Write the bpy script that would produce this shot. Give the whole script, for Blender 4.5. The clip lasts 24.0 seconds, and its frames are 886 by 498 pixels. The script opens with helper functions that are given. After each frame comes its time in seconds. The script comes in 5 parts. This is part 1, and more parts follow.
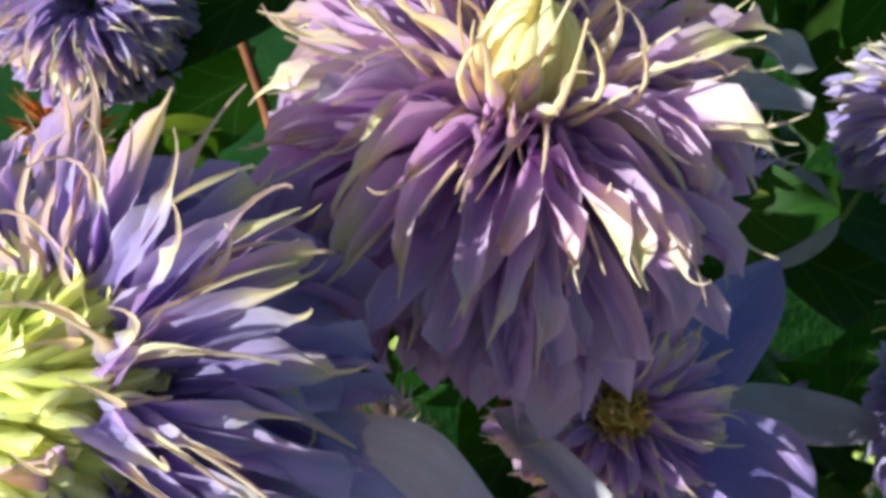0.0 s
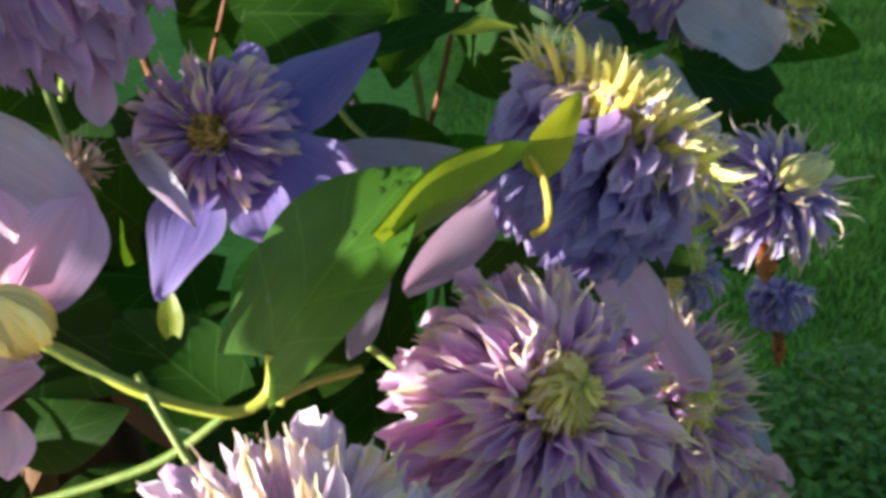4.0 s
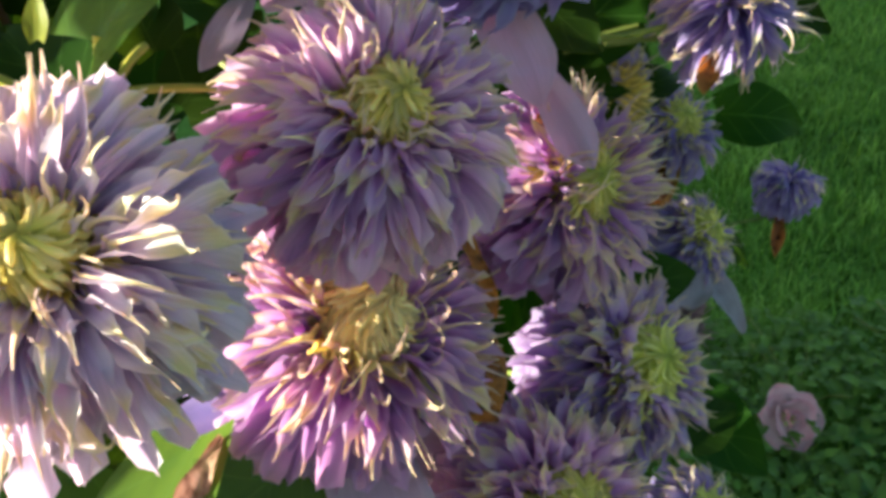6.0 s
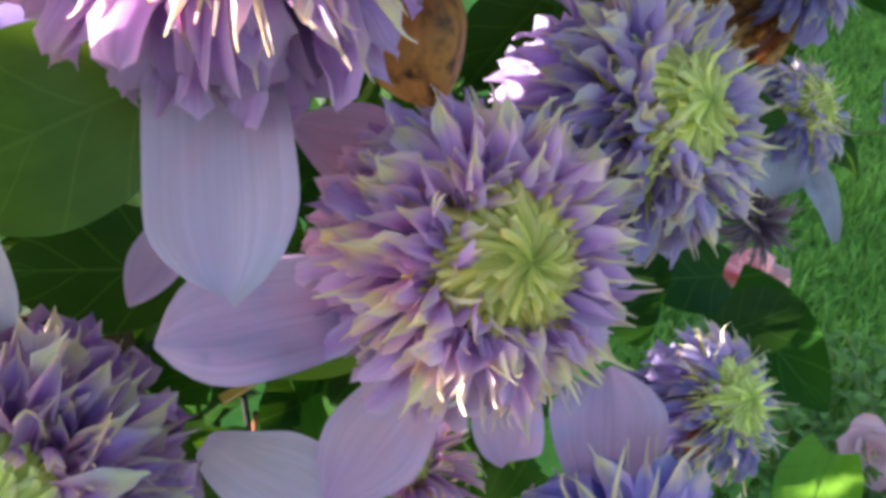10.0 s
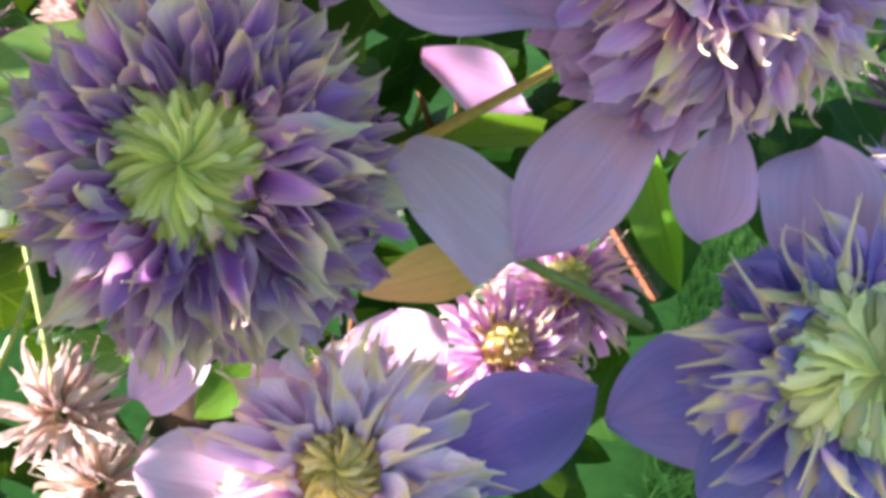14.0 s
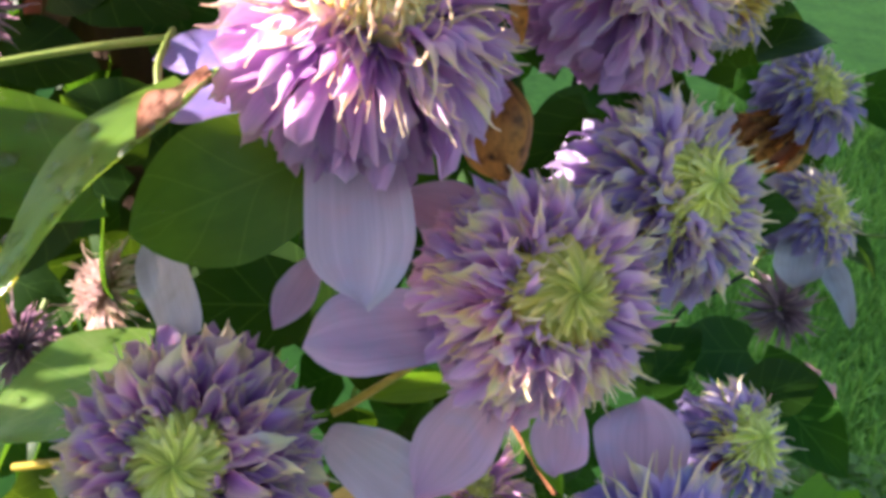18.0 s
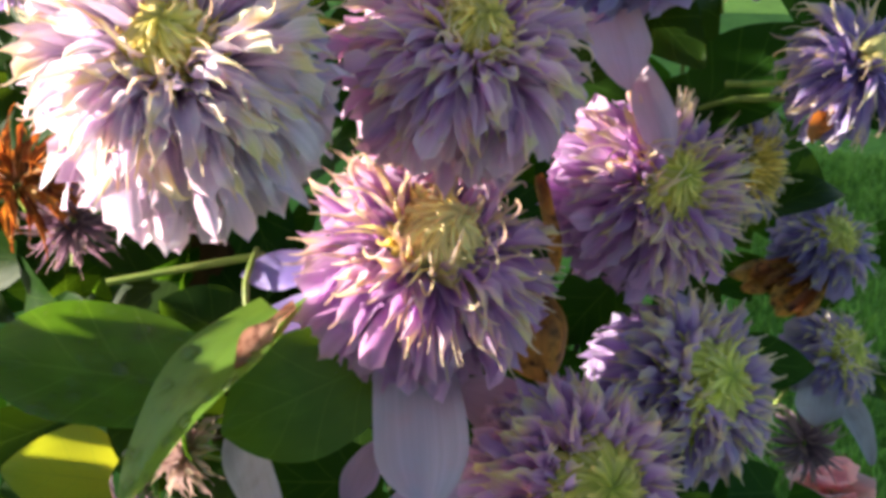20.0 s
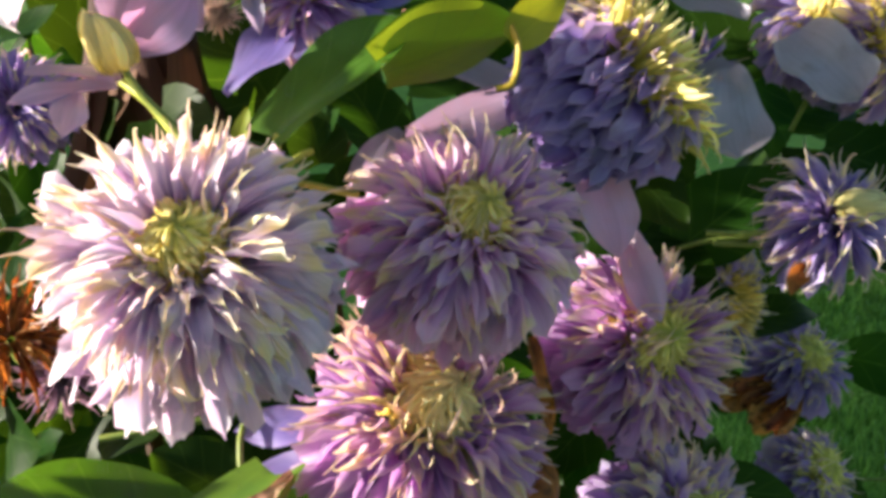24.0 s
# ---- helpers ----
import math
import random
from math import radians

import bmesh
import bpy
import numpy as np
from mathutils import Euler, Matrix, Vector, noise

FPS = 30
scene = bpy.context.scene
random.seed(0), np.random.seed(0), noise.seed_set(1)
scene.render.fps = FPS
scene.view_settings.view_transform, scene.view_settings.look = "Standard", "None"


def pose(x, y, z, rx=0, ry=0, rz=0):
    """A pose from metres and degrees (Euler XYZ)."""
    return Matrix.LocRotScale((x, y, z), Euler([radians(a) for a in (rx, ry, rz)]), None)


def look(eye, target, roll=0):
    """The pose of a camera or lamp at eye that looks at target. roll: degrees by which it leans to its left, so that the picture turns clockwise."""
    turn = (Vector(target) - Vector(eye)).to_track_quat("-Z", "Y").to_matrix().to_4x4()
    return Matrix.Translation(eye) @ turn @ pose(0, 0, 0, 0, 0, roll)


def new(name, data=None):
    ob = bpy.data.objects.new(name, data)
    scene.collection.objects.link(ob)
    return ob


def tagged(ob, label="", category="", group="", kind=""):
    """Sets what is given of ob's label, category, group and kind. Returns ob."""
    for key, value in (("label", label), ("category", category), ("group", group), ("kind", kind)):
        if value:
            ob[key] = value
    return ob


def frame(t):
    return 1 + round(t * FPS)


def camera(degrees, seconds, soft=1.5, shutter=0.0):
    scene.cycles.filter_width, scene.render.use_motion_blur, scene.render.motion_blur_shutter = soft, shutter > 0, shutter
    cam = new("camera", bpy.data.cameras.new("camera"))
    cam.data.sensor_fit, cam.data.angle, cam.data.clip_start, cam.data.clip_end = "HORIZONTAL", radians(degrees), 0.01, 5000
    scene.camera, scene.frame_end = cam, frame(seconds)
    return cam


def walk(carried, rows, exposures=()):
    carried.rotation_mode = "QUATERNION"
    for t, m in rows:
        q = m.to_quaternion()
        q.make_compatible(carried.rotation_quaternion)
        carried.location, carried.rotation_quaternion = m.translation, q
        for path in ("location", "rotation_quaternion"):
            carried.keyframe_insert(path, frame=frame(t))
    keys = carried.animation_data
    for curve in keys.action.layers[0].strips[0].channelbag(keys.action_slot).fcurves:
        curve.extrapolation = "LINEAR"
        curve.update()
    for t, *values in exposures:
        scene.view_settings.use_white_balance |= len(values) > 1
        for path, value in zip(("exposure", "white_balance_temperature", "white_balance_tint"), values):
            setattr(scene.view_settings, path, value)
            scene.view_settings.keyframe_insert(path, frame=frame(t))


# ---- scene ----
# ---------------------------------------------------------------- camera
cam = camera(51.20, 24.0, soft=4.0)
PATH = [
    (0, (-0.1710, 0.1355, 2.1838), (-0.0021, 0.9900, 1.6925), 2.22),
    (0.5, (-0.1578, 0.1193, 2.1902), (0.0135, 0.9739, 1.7001), 1.59),
    (1, (-0.1573, 0.0912, 2.1936), (0.0142, 0.9482, 1.7078), 1.09),
    (1.5, (-0.1563, 0.0647, 2.1947), (0.0131, 0.9242, 1.7126), 0.51),
    (2, (-0.1454, 0.0406, 2.1909), (0.0141, 0.9029, 1.7104), 0.13),
    (2.5, (-0.1134, 0.0182, 2.1840), (0.0284, 0.8895, 1.7143), -1.38),
    (4.5, (0.0041, -0.0079, 2.1478), (0.0052, 0.8369, 1.6126), -5.21),
    (5, (0.0265, -0.0211, 2.1311), (0.0159, 0.8128, 1.5794), -4.71),
    (5.5, (0.0460, -0.0246, 2.1181), (0.0183, 0.7976, 1.5496), -4.06),
    (6, (0.0526, -0.0262, 2.0922), (-0.0025, 0.7871, 1.5130), -2.31),
    (6.5, (0.0603, -0.0268, 2.0732), (-0.0208, 0.7906, 1.5028), -0.79),
    (7, (0.0594, -0.0336, 2.0607), (-0.0482, 0.7767, 1.4846), -0.79),
    (7.5, (0.0616, -0.0332, 2.0471), (-0.0549, 0.7668, 1.4585), 0.42),
    (8, (0.0745, -0.0185, 2.0184), (-0.0392, 0.7680, 1.4112), 1.59),
    (8.5, (0.0892, -0.0139, 2.0035), (-0.0398, 0.7736, 1.4008), 1.83),
    (9, (0.1099, 0.0023, 1.9722), (-0.0203, 0.7992, 1.3824), 2.69),
    (9.5, (0.1112, 0.0187, 1.9491), (-0.0307, 0.8057, 1.3488), 3.78),
    (11.5, (0.0882, 0.0091, 1.8881), (-0.1411, 0.7903, 1.3075), 4.47),
    (12, (0.0846, 0.0067, 1.8644), (-0.1378, 0.7848, 1.2769), 4.44),
    (12.5, (0.0791, 0.0032, 1.8511), (-0.1450, 0.7751, 1.2561), 3.94),
    (13, (0.0706, -0.0020, 1.8407), (-0.1472, 0.7683, 1.2414), 4.45),
    (13.5, (0.0705, -0.0078, 1.8362), (-0.1437, 0.7640, 1.2376), 4.67),
    (14, (0.0747, -0.0215, 1.8437), (-0.1368, 0.7567, 1.2524), 4.70),
    (14.5, (0.0756, -0.0275, 1.8548), (-0.1370, 0.7574, 1.2729), 4.72),
    (15, (0.0833, -0.0399, 1.8765), (-0.1288, 0.7577, 1.3118), 4.68),
    (15.5, (0.0946, -0.0515, 1.8971), (-0.1272, 0.7583, 1.3541), 4.27),
    (16, (0.1025, -0.0611, 1.9162), (-0.1379, 0.7558, 1.3920), 3.74),
    (16.5, (0.1107, -0.0665, 1.9263), (-0.1276, 0.7570, 1.4114), 3.83),
    (17, (0.1206, -0.0658, 1.9373), (-0.1114, 0.7666, 1.4340), 3.78),
    (17.5, (0.1221, -0.0696, 1.9490), (-0.1110, 0.7643, 1.4486), 3.91),
    (19.5, (0.1142, -0.0898, 2.0132), (-0.1617, 0.7624, 1.5686), 1.65),
    (20, (0.1187, -0.0998, 2.0368), (-0.1676, 0.7590, 1.6120), 1.99),
    (20.5, (0.1248, -0.0976, 2.0565), (-0.1565, 0.7727, 1.6521), 2.29),
    (21, (0.1254, -0.0811, 2.0618), (-0.1413, 0.7984, 1.6677), 2.67),
    (21.5, (0.1226, -0.0717, 2.0714), (-0.1347, 0.8175, 1.6930), 3.10),
    (22, (0.1224, -0.0704, 2.0771), (-0.1337, 0.8239, 1.7100), 3.14),
    (22.5, (0.1224, -0.0736, 2.0769), (-0.1343, 0.8219, 1.7132), 3.09),
    (23, (0.1090, -0.0861, 2.0745), (-0.1529, 0.8090, 1.7136), 3.02),
    (23.5, (0.1028, -0.0933, 2.0757), (-0.1620, 0.8012, 1.7155), 2.97),
    (24, (0.1028, -0.0960, 2.0777), (-0.1614, 0.8003, 1.7216), 2.89),
]
walk(cam, [(t, look(eye, target, roll)) for t, eye, target, roll in PATH], exposures=[(0, 1.26, 5100, 0), (2.5, 1.18, 5050, 0), (4.5, 1.90, 5500, 9), (7, 1.92, 5750, 10), (8, 2.2, 5550, 12), (9, 2.94, 5350, 18), (12, 2.94, 5450, 22), (14, 2.82, 5300, 24), (17, 2.84, 5450, 24), (20, 2.04, 5750, 12), (24, 1.74, 5700, 12)])

# ---------------------------------------------------------------- light
SUN_TO = Vector((-0.925, -0.365, 0.105)).normalized()
world = bpy.data.worlds.new("sky")
scene.world = world
world.use_nodes = True
wn = world.node_tree.nodes
sky = wn.new("ShaderNodeTexSky")
sky.sky_type, sky.sun_disc = "NISHITA", False
sky.sun_elevation = math.asin(SUN_TO.z)
sky.sun_rotation = math.atan2(SUN_TO.x, SUN_TO.y)
world.node_tree.links.new(sky.outputs[0], wn["Background"].inputs[0])
wn["Background"].inputs[1].default_value = 0.095
sun_data = bpy.data.lights.new("sun", "SUN")
sun_data.energy, sun_data.angle, sun_data.color = 5.0, radians(0.6), (1.0, 0.85, 0.64)
sun = new("sun", sun_data)
sun.matrix_world = look(SUN_TO * 30, (0, 0, 0))


# ---------------------------------------------------------------- materials
def nodes_of(name):
    m = bpy.data.materials.new(name)
    m.use_nodes = True
    t = m.node_tree
    t.nodes.clear()
    return m, t.nodes, t.links


def ramp_of(nodes, stops):
    r = nodes.new("ShaderNodeValToRGB")
    e = r.color_ramp.elements
    while len(e) < len(stops):
        e.new(0.5)
    for k, (p, c) in zip(e, stops):
        k.position, k.color = p, (*c, 1)
    return r


def math_node(nodes, links, op, a, b):
    m = nodes.new("ShaderNodeMath")
    m.operation = op
    for slot, v in zip(m.inputs, (a, b)):
        if isinstance(v, (int, float)):
            slot.default_value = v
        else:
            links.new(v, slot)
    return m.outputs[0]


def thin_material(name, stops, edge=None, vary=0.12, hue=0.02, rough=0.5, light_through=0.46, vein=0.25, spots=None, through_tint=(1.2, 0.92, 1.12), veins=9.0, sheen=0.35, ribs=None, islands=False, relief=0.0008):
    """Thin living tissue: colour along the length by the UV's v, a paler rim by its u, fine lengthwise veins, light passing through."""
    m, n, l = nodes_of(name)
    uv = n.new("ShaderNodeUVMap")
    sep = n.new("ShaderNodeSeparateXYZ")
    l.new(uv.outputs[0], sep.inputs[0])
    info = n.new("ShaderNodeObjectInfo")
    geo = n.new("ShaderNodeNewGeometry")
    big = n.new("ShaderNodeTexNoise")
    big.inputs["Scale"].default_value = 130.0
    big.inputs["Detail"].default_value = 3.0
    l.new(geo.outputs["Position"], big.inputs["Vector"])
    shift = math_node(n, l, "MULTIPLY_ADD", info.outputs["Random"], 0.16)
    n[shift.node.name].inputs[2].default_value = -0.08
    wob = math_node(n, l, "MULTIPLY_ADD", big.outputs[0], 0.16)
    n[wob.node.name].inputs[2].default_value = -0.08
    v = math_node(n, l, "ADD", sep.outputs[1], shift)
    v = math_node(n, l, "ADD", v, wob)
    ramp = ramp_of(n, stops)
    l.new(v, ramp.inputs[0])
    col = ramp.outputs[0]
    fine = n.new("ShaderNodeTexNoise")
    fine.inputs["Scale"].default_value = 1.0
    fine.inputs["Detail"].default_value = 4.0
    mp = n.new("ShaderNodeMapping")
    mp.inputs["Scale"].default_value = (veins, 1.3, 1)
    l.new(uv.outputs[0], mp.inputs[0])
    off = n.new("ShaderNodeVectorMath")
    off.operation = "ADD"
    l.new(mp.outputs[0], off.inputs[0])
    scl = n.new("ShaderNodeVectorMath")
    scl.operation = "SCALE"
    l.new(info.outputs["Location"], scl.inputs[0])
    scl.inputs["Scale"].default_value = 900.0
    l.new(scl.outputs[0], off.inputs[1])
    l.new(off.outputs[0], fine.inputs["Vector"])
    if edge:
        mix = n.new("ShaderNodeMix")
        mix.data_type = "RGBA"
        a = math_node(n, l, "ABSOLUTE", sep.outputs[0], 0)
        a = math_node(n, l, "POWER", a, 2.5)
        a = math_node(n, l, "MULTIPLY", a, 0.75)
        l.new(a, mix.inputs[0])
        l.new(col, mix.inputs[6])
        mix.inputs[7].default_value = (*edge, 1)
        col = mix.outputs[2]
    if spots:
        mix = n.new("ShaderNodeMix")
        mix.data_type = "RGBA"
        sp = n.new("ShaderNodeTexNoise")
        sp.inputs["Scale"].default_value = spots[1]
        sp.inputs["Detail"].default_value = 5.0
        l.new(geo.outputs["Position"], sp.inputs["Vector"])
        r = ramp_of(n, [(spots[2], (0, 0, 0)), (spots[2] + 0.22, (1, 1, 1))])
        l.new(sp.outputs[0], r.inputs[0])
        l.new(r.outputs[0], mix.inputs[0])
        l.new(col, mix.inputs[6])
        mix.inputs[7].default_value = (*spots[0], 1)
        col = mix.outputs[2]
    if ribs:
        au = math_node(n, l, "ABSOLUTE", sep.outputs[0], 0)
        mid = math_node(n, l, "LESS_THAN", au, 0.025)
        arc = math_node(n, l, "POWER", au, 0.7)
        arc = math_node(n, l, "MULTIPLY", arc, 0.34)
        arc = math_node(n, l, "SUBTRACT", sep.outputs[1], arc)
        arc = math_node(n, l, "MULTIPLY", arc, 4.2)
        arc = math_node(n, l, "FRACT", arc, 0)
        arc = math_node(n, l, "LESS_THAN", arc, 0.055)
        rib = math_node(n, l, "MAXIMUM", mid, arc)
        rib = math_node(n, l, "MULTIPLY", rib, 0.35)
        mix = n.new("ShaderNodeMix")
        mix.data_type = "RGBA"
        l.new(rib, mix.inputs[0])
        l.new(col, mix.inputs[6])
        mix.inputs[7].default_value = (*ribs, 1)
        col = mix.outputs[2]
    hsv = n.new("ShaderNodeHueSaturation")
    hv = math_node(n, l, "MULTIPLY_ADD", info.outputs["Random"], hue * 2)
    n[hv.node.name].inputs[2].default_value = 0.5 - hue
    l.new(hv, hsv.inputs["Hue"])
    val = math_node(n, l, "MULTIPLY_ADD", fine.outputs[0], vein * 2)
    n[val.node.name].inputs[2].default_value = 1 - vein
    rv = math_node(n, l, "MULTIPLY_ADD", geo.outputs["Random Per Island"] if islands else info.outputs["Random"], vary * 2)
    n[rv.node.name].inputs[2].default_value = 1 - vary
    val = math_node(n, l, "MULTIPLY", val, rv)
    l.new(val, hsv.inputs["Value"])
    l.new(col, hsv.inputs["Color"])
    col = hsv.outputs[0]
    bs = n.new("ShaderNodeBsdfPrincipled")
    bs.inputs["Roughness"].default_value = rough
    bs.inputs["Specular IOR Level"].default_value = sheen
    l.new(col, bs.inputs["Base Color"])
    bump = n.new("ShaderNodeBump")
    bump.inputs["Strength"].default_value = 0.35
    bump.inputs["Distance"].default_value = relief
    l.new(fine.outputs[0], bump.inputs["Height"])
    l.new(bump.outputs[0], bs.inputs["Normal"])
    tr = n.new("ShaderNodeBsdfTranslucent")
    tint = n.new("ShaderNodeMix")
    tint.data_type, tint.blend_type = "RGBA", "MULTIPLY"
    tint.inputs[0].default_value = 1.0
    l.new(col, tint.inputs[6])
    tint.inputs[7].default_value = (*through_tint, 1)
    l.new(tint.outputs[2], tr.inputs[0])
    ms = n.new("ShaderNodeMixShader")
    ms.inputs[0].default_value = light_through
    l.new(bs.outputs[0], ms.inputs[1])
    l.new(tr.outputs[0], ms.inputs[2])
    out = n.new("ShaderNodeOutputMaterial")
    l.new(ms.outputs[0], out.inputs[0])
    return m


def rough_material(name, dark, light, scale, rough=0.8, bump=0.4, dist=0.002, stretch=(1, 1, 1), sheen=0.3):
    m, n, l = nodes_of(name)
    tex = n.new("ShaderNodeTexCoord")
    mp = n.new("ShaderNodeMapping")
    mp.inputs["Scale"].default_value = stretch
    l.new(tex.outputs["Object"], mp.inputs[0])
    a = n.new("ShaderNodeTexNoise")
    a.inputs["Scale"].default_value, a.inputs["Detail"].default_value = scale, 8.0
    b = n.new("ShaderNodeTexNoise")
    b.inputs["Scale"].default_value, b.inputs["Detail"].default_value = scale * 0.13, 3.0
    for k in (a, b):
        l.new(mp.outputs[0], k.inputs["Vector"])
    s = math_node(n, l, "ADD", a.outputs[0], b.outputs[0])
    s = math_node(n, l, "MULTIPLY", s, 0.5)
    info = n.new("ShaderNodeObjectInfo")
    sh = math_node(n, l, "MULTIPLY_ADD", info.outputs["Random"], 0.2)
    n[sh.node.name].inputs[2].default_value = -0.1
    s = math_node(n, l, "ADD", s, sh)
    r = ramp_of(n, [(0.33, dark), (0.68, light)])
    l.new(s, r.inputs[0])
    bs = n.new("ShaderNodeBsdfPrincipled")
    bs.inputs["Roughness"].default_value = rough
    bs.inputs["Specular IOR Level"].default_value = sheen
    l.new(r.outputs[0], bs.inputs["Base Color"])
    bp = n.new("ShaderNodeBump")
    bp.inputs["Strength"].default_value, bp.inputs["Distance"].default_value = bump, dist
    l.new(a.outputs[0], bp.inputs["Height"])
    l.new(bp.outputs[0], bs.inputs["Normal"])
    out = n.new("ShaderNodeOutputMaterial")
    l.new(bs.outputs[0], out.inputs[0])
    return m


CREAM, STRAW = (0.78, 0.71, 0.36), (0.86, 0.79, 0.38)


CREAM_TIP, GREEN_TIP = (CREAM, STRAW), ((0.62, 0.57, 0.32), (0.68, 0.64, 0.36))


def bloom_materials(name, plum, dark, mid, pale, edge, tip=CREAM_TIP):
    """Outer, middle and inner petals of one bloom; the body ends at v 0.7, the drawn-out cream point lies beyond."""
    outer = [(0.0, plum), (0.20, dark), (0.44, mid), (0.72, pale), (0.95, pale), (1.0, tip[0])]
    middle = [(0.0, plum), (0.24, dark), (0.44, mid), (0.58, pale), (0.70, tip[0]), (1.0, tip[1])]
    inner = [(0.0, plum), (0.22, dark), (0.38, mid), (0.50, pale), (0.60, tip[0]), (1.0, tip[1])]
    return [thin_material(f"{name} petal, {part_of}", st, edge=edge, vein=0.3) for part_of, st in (("outer", outer), ("middle", middle), ("inner", inner))]


# the petals' own plum foot, deepened to hold the shade of the gaps too
PLUM_SHADE = (0.14, 0.035, 0.17)
B_LILAC = bloom_materials("lilac", PLUM_SHADE, (0.30, 0.12, 0.43), (0.47, 0.28, 0.60), (0.60, 0.43, 0.66), (0.65, 0.51, 0.68))
# paler lilac: the sun on these blooms is put into the petal colour
B_SUN_PALE = bloom_materials("pale lilac", PLUM_SHADE, (0.38, 0.24, 0.46), (0.62, 0.52, 0.69), (0.78, 0.72, 0.80), (0.84, 0.79, 0.78))
B_ROSY = bloom_materials("rosy lilac", PLUM_SHADE, (0.38, 0.14, 0.42), (0.60, 0.33, 0.63), (0.76, 0.54, 0.73), (0.80, 0.66, 0.72))
B_MAUVE = bloom_materials("mauve", PLUM_SHADE, (0.30, 0.10, 0.38), (0.47, 0.23, 0.55), (0.60, 0.40, 0.62), (0.63, 0.46, 0.64))
B_BLUE = bloom_materials("blue lilac", (0.08, 0.03, 0.16), (0.20, 0.12, 0.44), (0.31, 0.23, 0.56), (0.45, 0.38, 0.62), (0.50, 0.44, 0.64))
B_VIOLET = bloom_materials("deep violet", (0.07, 0.03, 0.20), (0.17, 0.11, 0.46), (0.25, 0.18, 0.55), (0.38, 0.31, 0.60), (0.38, 0.31, 0.60))
B_SCALY = bloom_materials("rosy violet", (0.13, 0.03, 0.15), (0.34, 0.12, 0.42), (0.56, 0.30, 0.62), (0.70, 0.46, 0.70), (0.72, 0.58, 0.66))
B_INDIGO = bloom_materials("indigo lilac", (0.09, 0.03, 0.18), (0.24, 0.12, 0.46), (0.38, 0.24, 0.58), (0.52, 0.40, 0.64), (0.60, 0.52, 0.62))
B_PURPLE = bloom_materials("dusky purple", (0.09, 0.012, 0.07), (0.26, 0.06, 0.24), (0.38, 0.16, 0.44), (0.46, 0.27, 0.56), (0.60, 0.52, 0.46), GREEN_TIP)
M_FADED = thin_material("faded mauve petal", [(0.0, (0.06, 0.03, 0.06)), (0.4, (0.20, 0.13, 0.20)), (0.8, (0.36, 0.26, 0.28)), (1.0, (0.48, 0.38, 0.24))], edge=(0.40, 0.31, 0.30))
M_CENTRE = thin_material("yellow staminode", [(0.0, (0.40, 0.38, 0.05)), (0.3, (0.70, 0.66, 0.11)), (0.7, (0.84, 0.78, 0.24)), (1.0, (0.90, 0.84, 0.46))], light_through=0.4, through_tint=(1.2, 1.1, 0.5), vein=0.2, islands=True, vary=0.4, hue=0.03)
M_CREAMC = thin_material("cream staminode", [(0.0, (0.66, 0.60, 0.22)), (0.4, (0.84, 0.79, 0.34)), (1.0, (0.90, 0.85, 0.48))], light_through=0.4, through_tint=(1.2, 1.1, 0.5), vein=0.25, islands=True, vary=0.3, hue=0.02)
M_GREENC = thin_material("green staminode", [(0.0, (0.36, 0.42, 0.09)), (0.4, (0.58, 0.64, 0.18)), (0.8, (0.74, 0.75, 0.36)), (1.0, (0.80, 0.78, 0.52))], light_through=0.4, vein=0.2, through_tint=(1.0, 1.2, 0.5), islands=True, vary=0.4, hue=0.03)
M_TEPAL = thin_material("pale lilac tepal", [(0.0, (0.56, 0.38, 0.46)), (0.3, (0.62, 0.51, 0.59)), (0.8, (0.60, 0.53, 0.65)), (1.0, (0.62, 0.50, 0.59))], edge=(0.62, 0.54, 0.64), rough=0.4, vein=0.22, veins=11, relief=0.0022, sheen=0.5, spots=((0.64, 0.48, 0.54), 60, 0.48))
M_TEPAL_PINK = thin_material("rosy tepal", [(0.0, (0.50, 0.26, 0.40)), (0.4, (0.64, 0.42, 0.55)), (1.0, (0.58, 0.40, 0.59))], edge=(0.62, 0.47, 0.62), rough=0.4, vein=0.22, veins=11, relief=0.0022, sheen=0.5, spots=((0.55, 0.44, 0.62), 60, 0.48))
M_TEPAL_BLUE = thin_material("blue violet tepal", [(0.0, (0.17, 0.11, 0.42)), (0.4, (0.22, 0.17, 0.50)), (1.0, (0.29, 0.23, 0.53))], edge=(0.36, 0.29, 0.57), rough=0.38, vein=0.22, veins=11, relief=0.0022, sheen=0.5, spots=((0.36, 0.23, 0.50), 60, 0.5))
# white tepals greyed: the shade they stand in is put into the colour
M_TEPAL_SHADE = thin_material("shade-grey tepal", [(0.0, (0.38, 0.36, 0.44)), (0.5, (0.47, 0.46, 0.53)), (1.0, (0.44, 0.40, 0.46))], edge=(0.50, 0.48, 0.53), rough=0.42, vein=0.22, veins=11, relief=0.0022, sheen=0.5, spots=((0.36, 0.33, 0.36), 60, 0.5))
# whitened copy of the tepal above, with direct sun put into the colour
M_TEPAL_SUNLIT = thin_material("sunlit white tepal", [(0.0, (0.62, 0.54, 0.62)), (0.5, (0.74, 0.70, 0.74)), (1.0, (0.74, 0.68, 0.70))], edge=(0.78, 0.74, 0.76), rough=0.42, vein=0.22, veins=11, relief=0.0022, sheen=0.5, spots=((0.66, 0.56, 0.64), 60, 0.5))
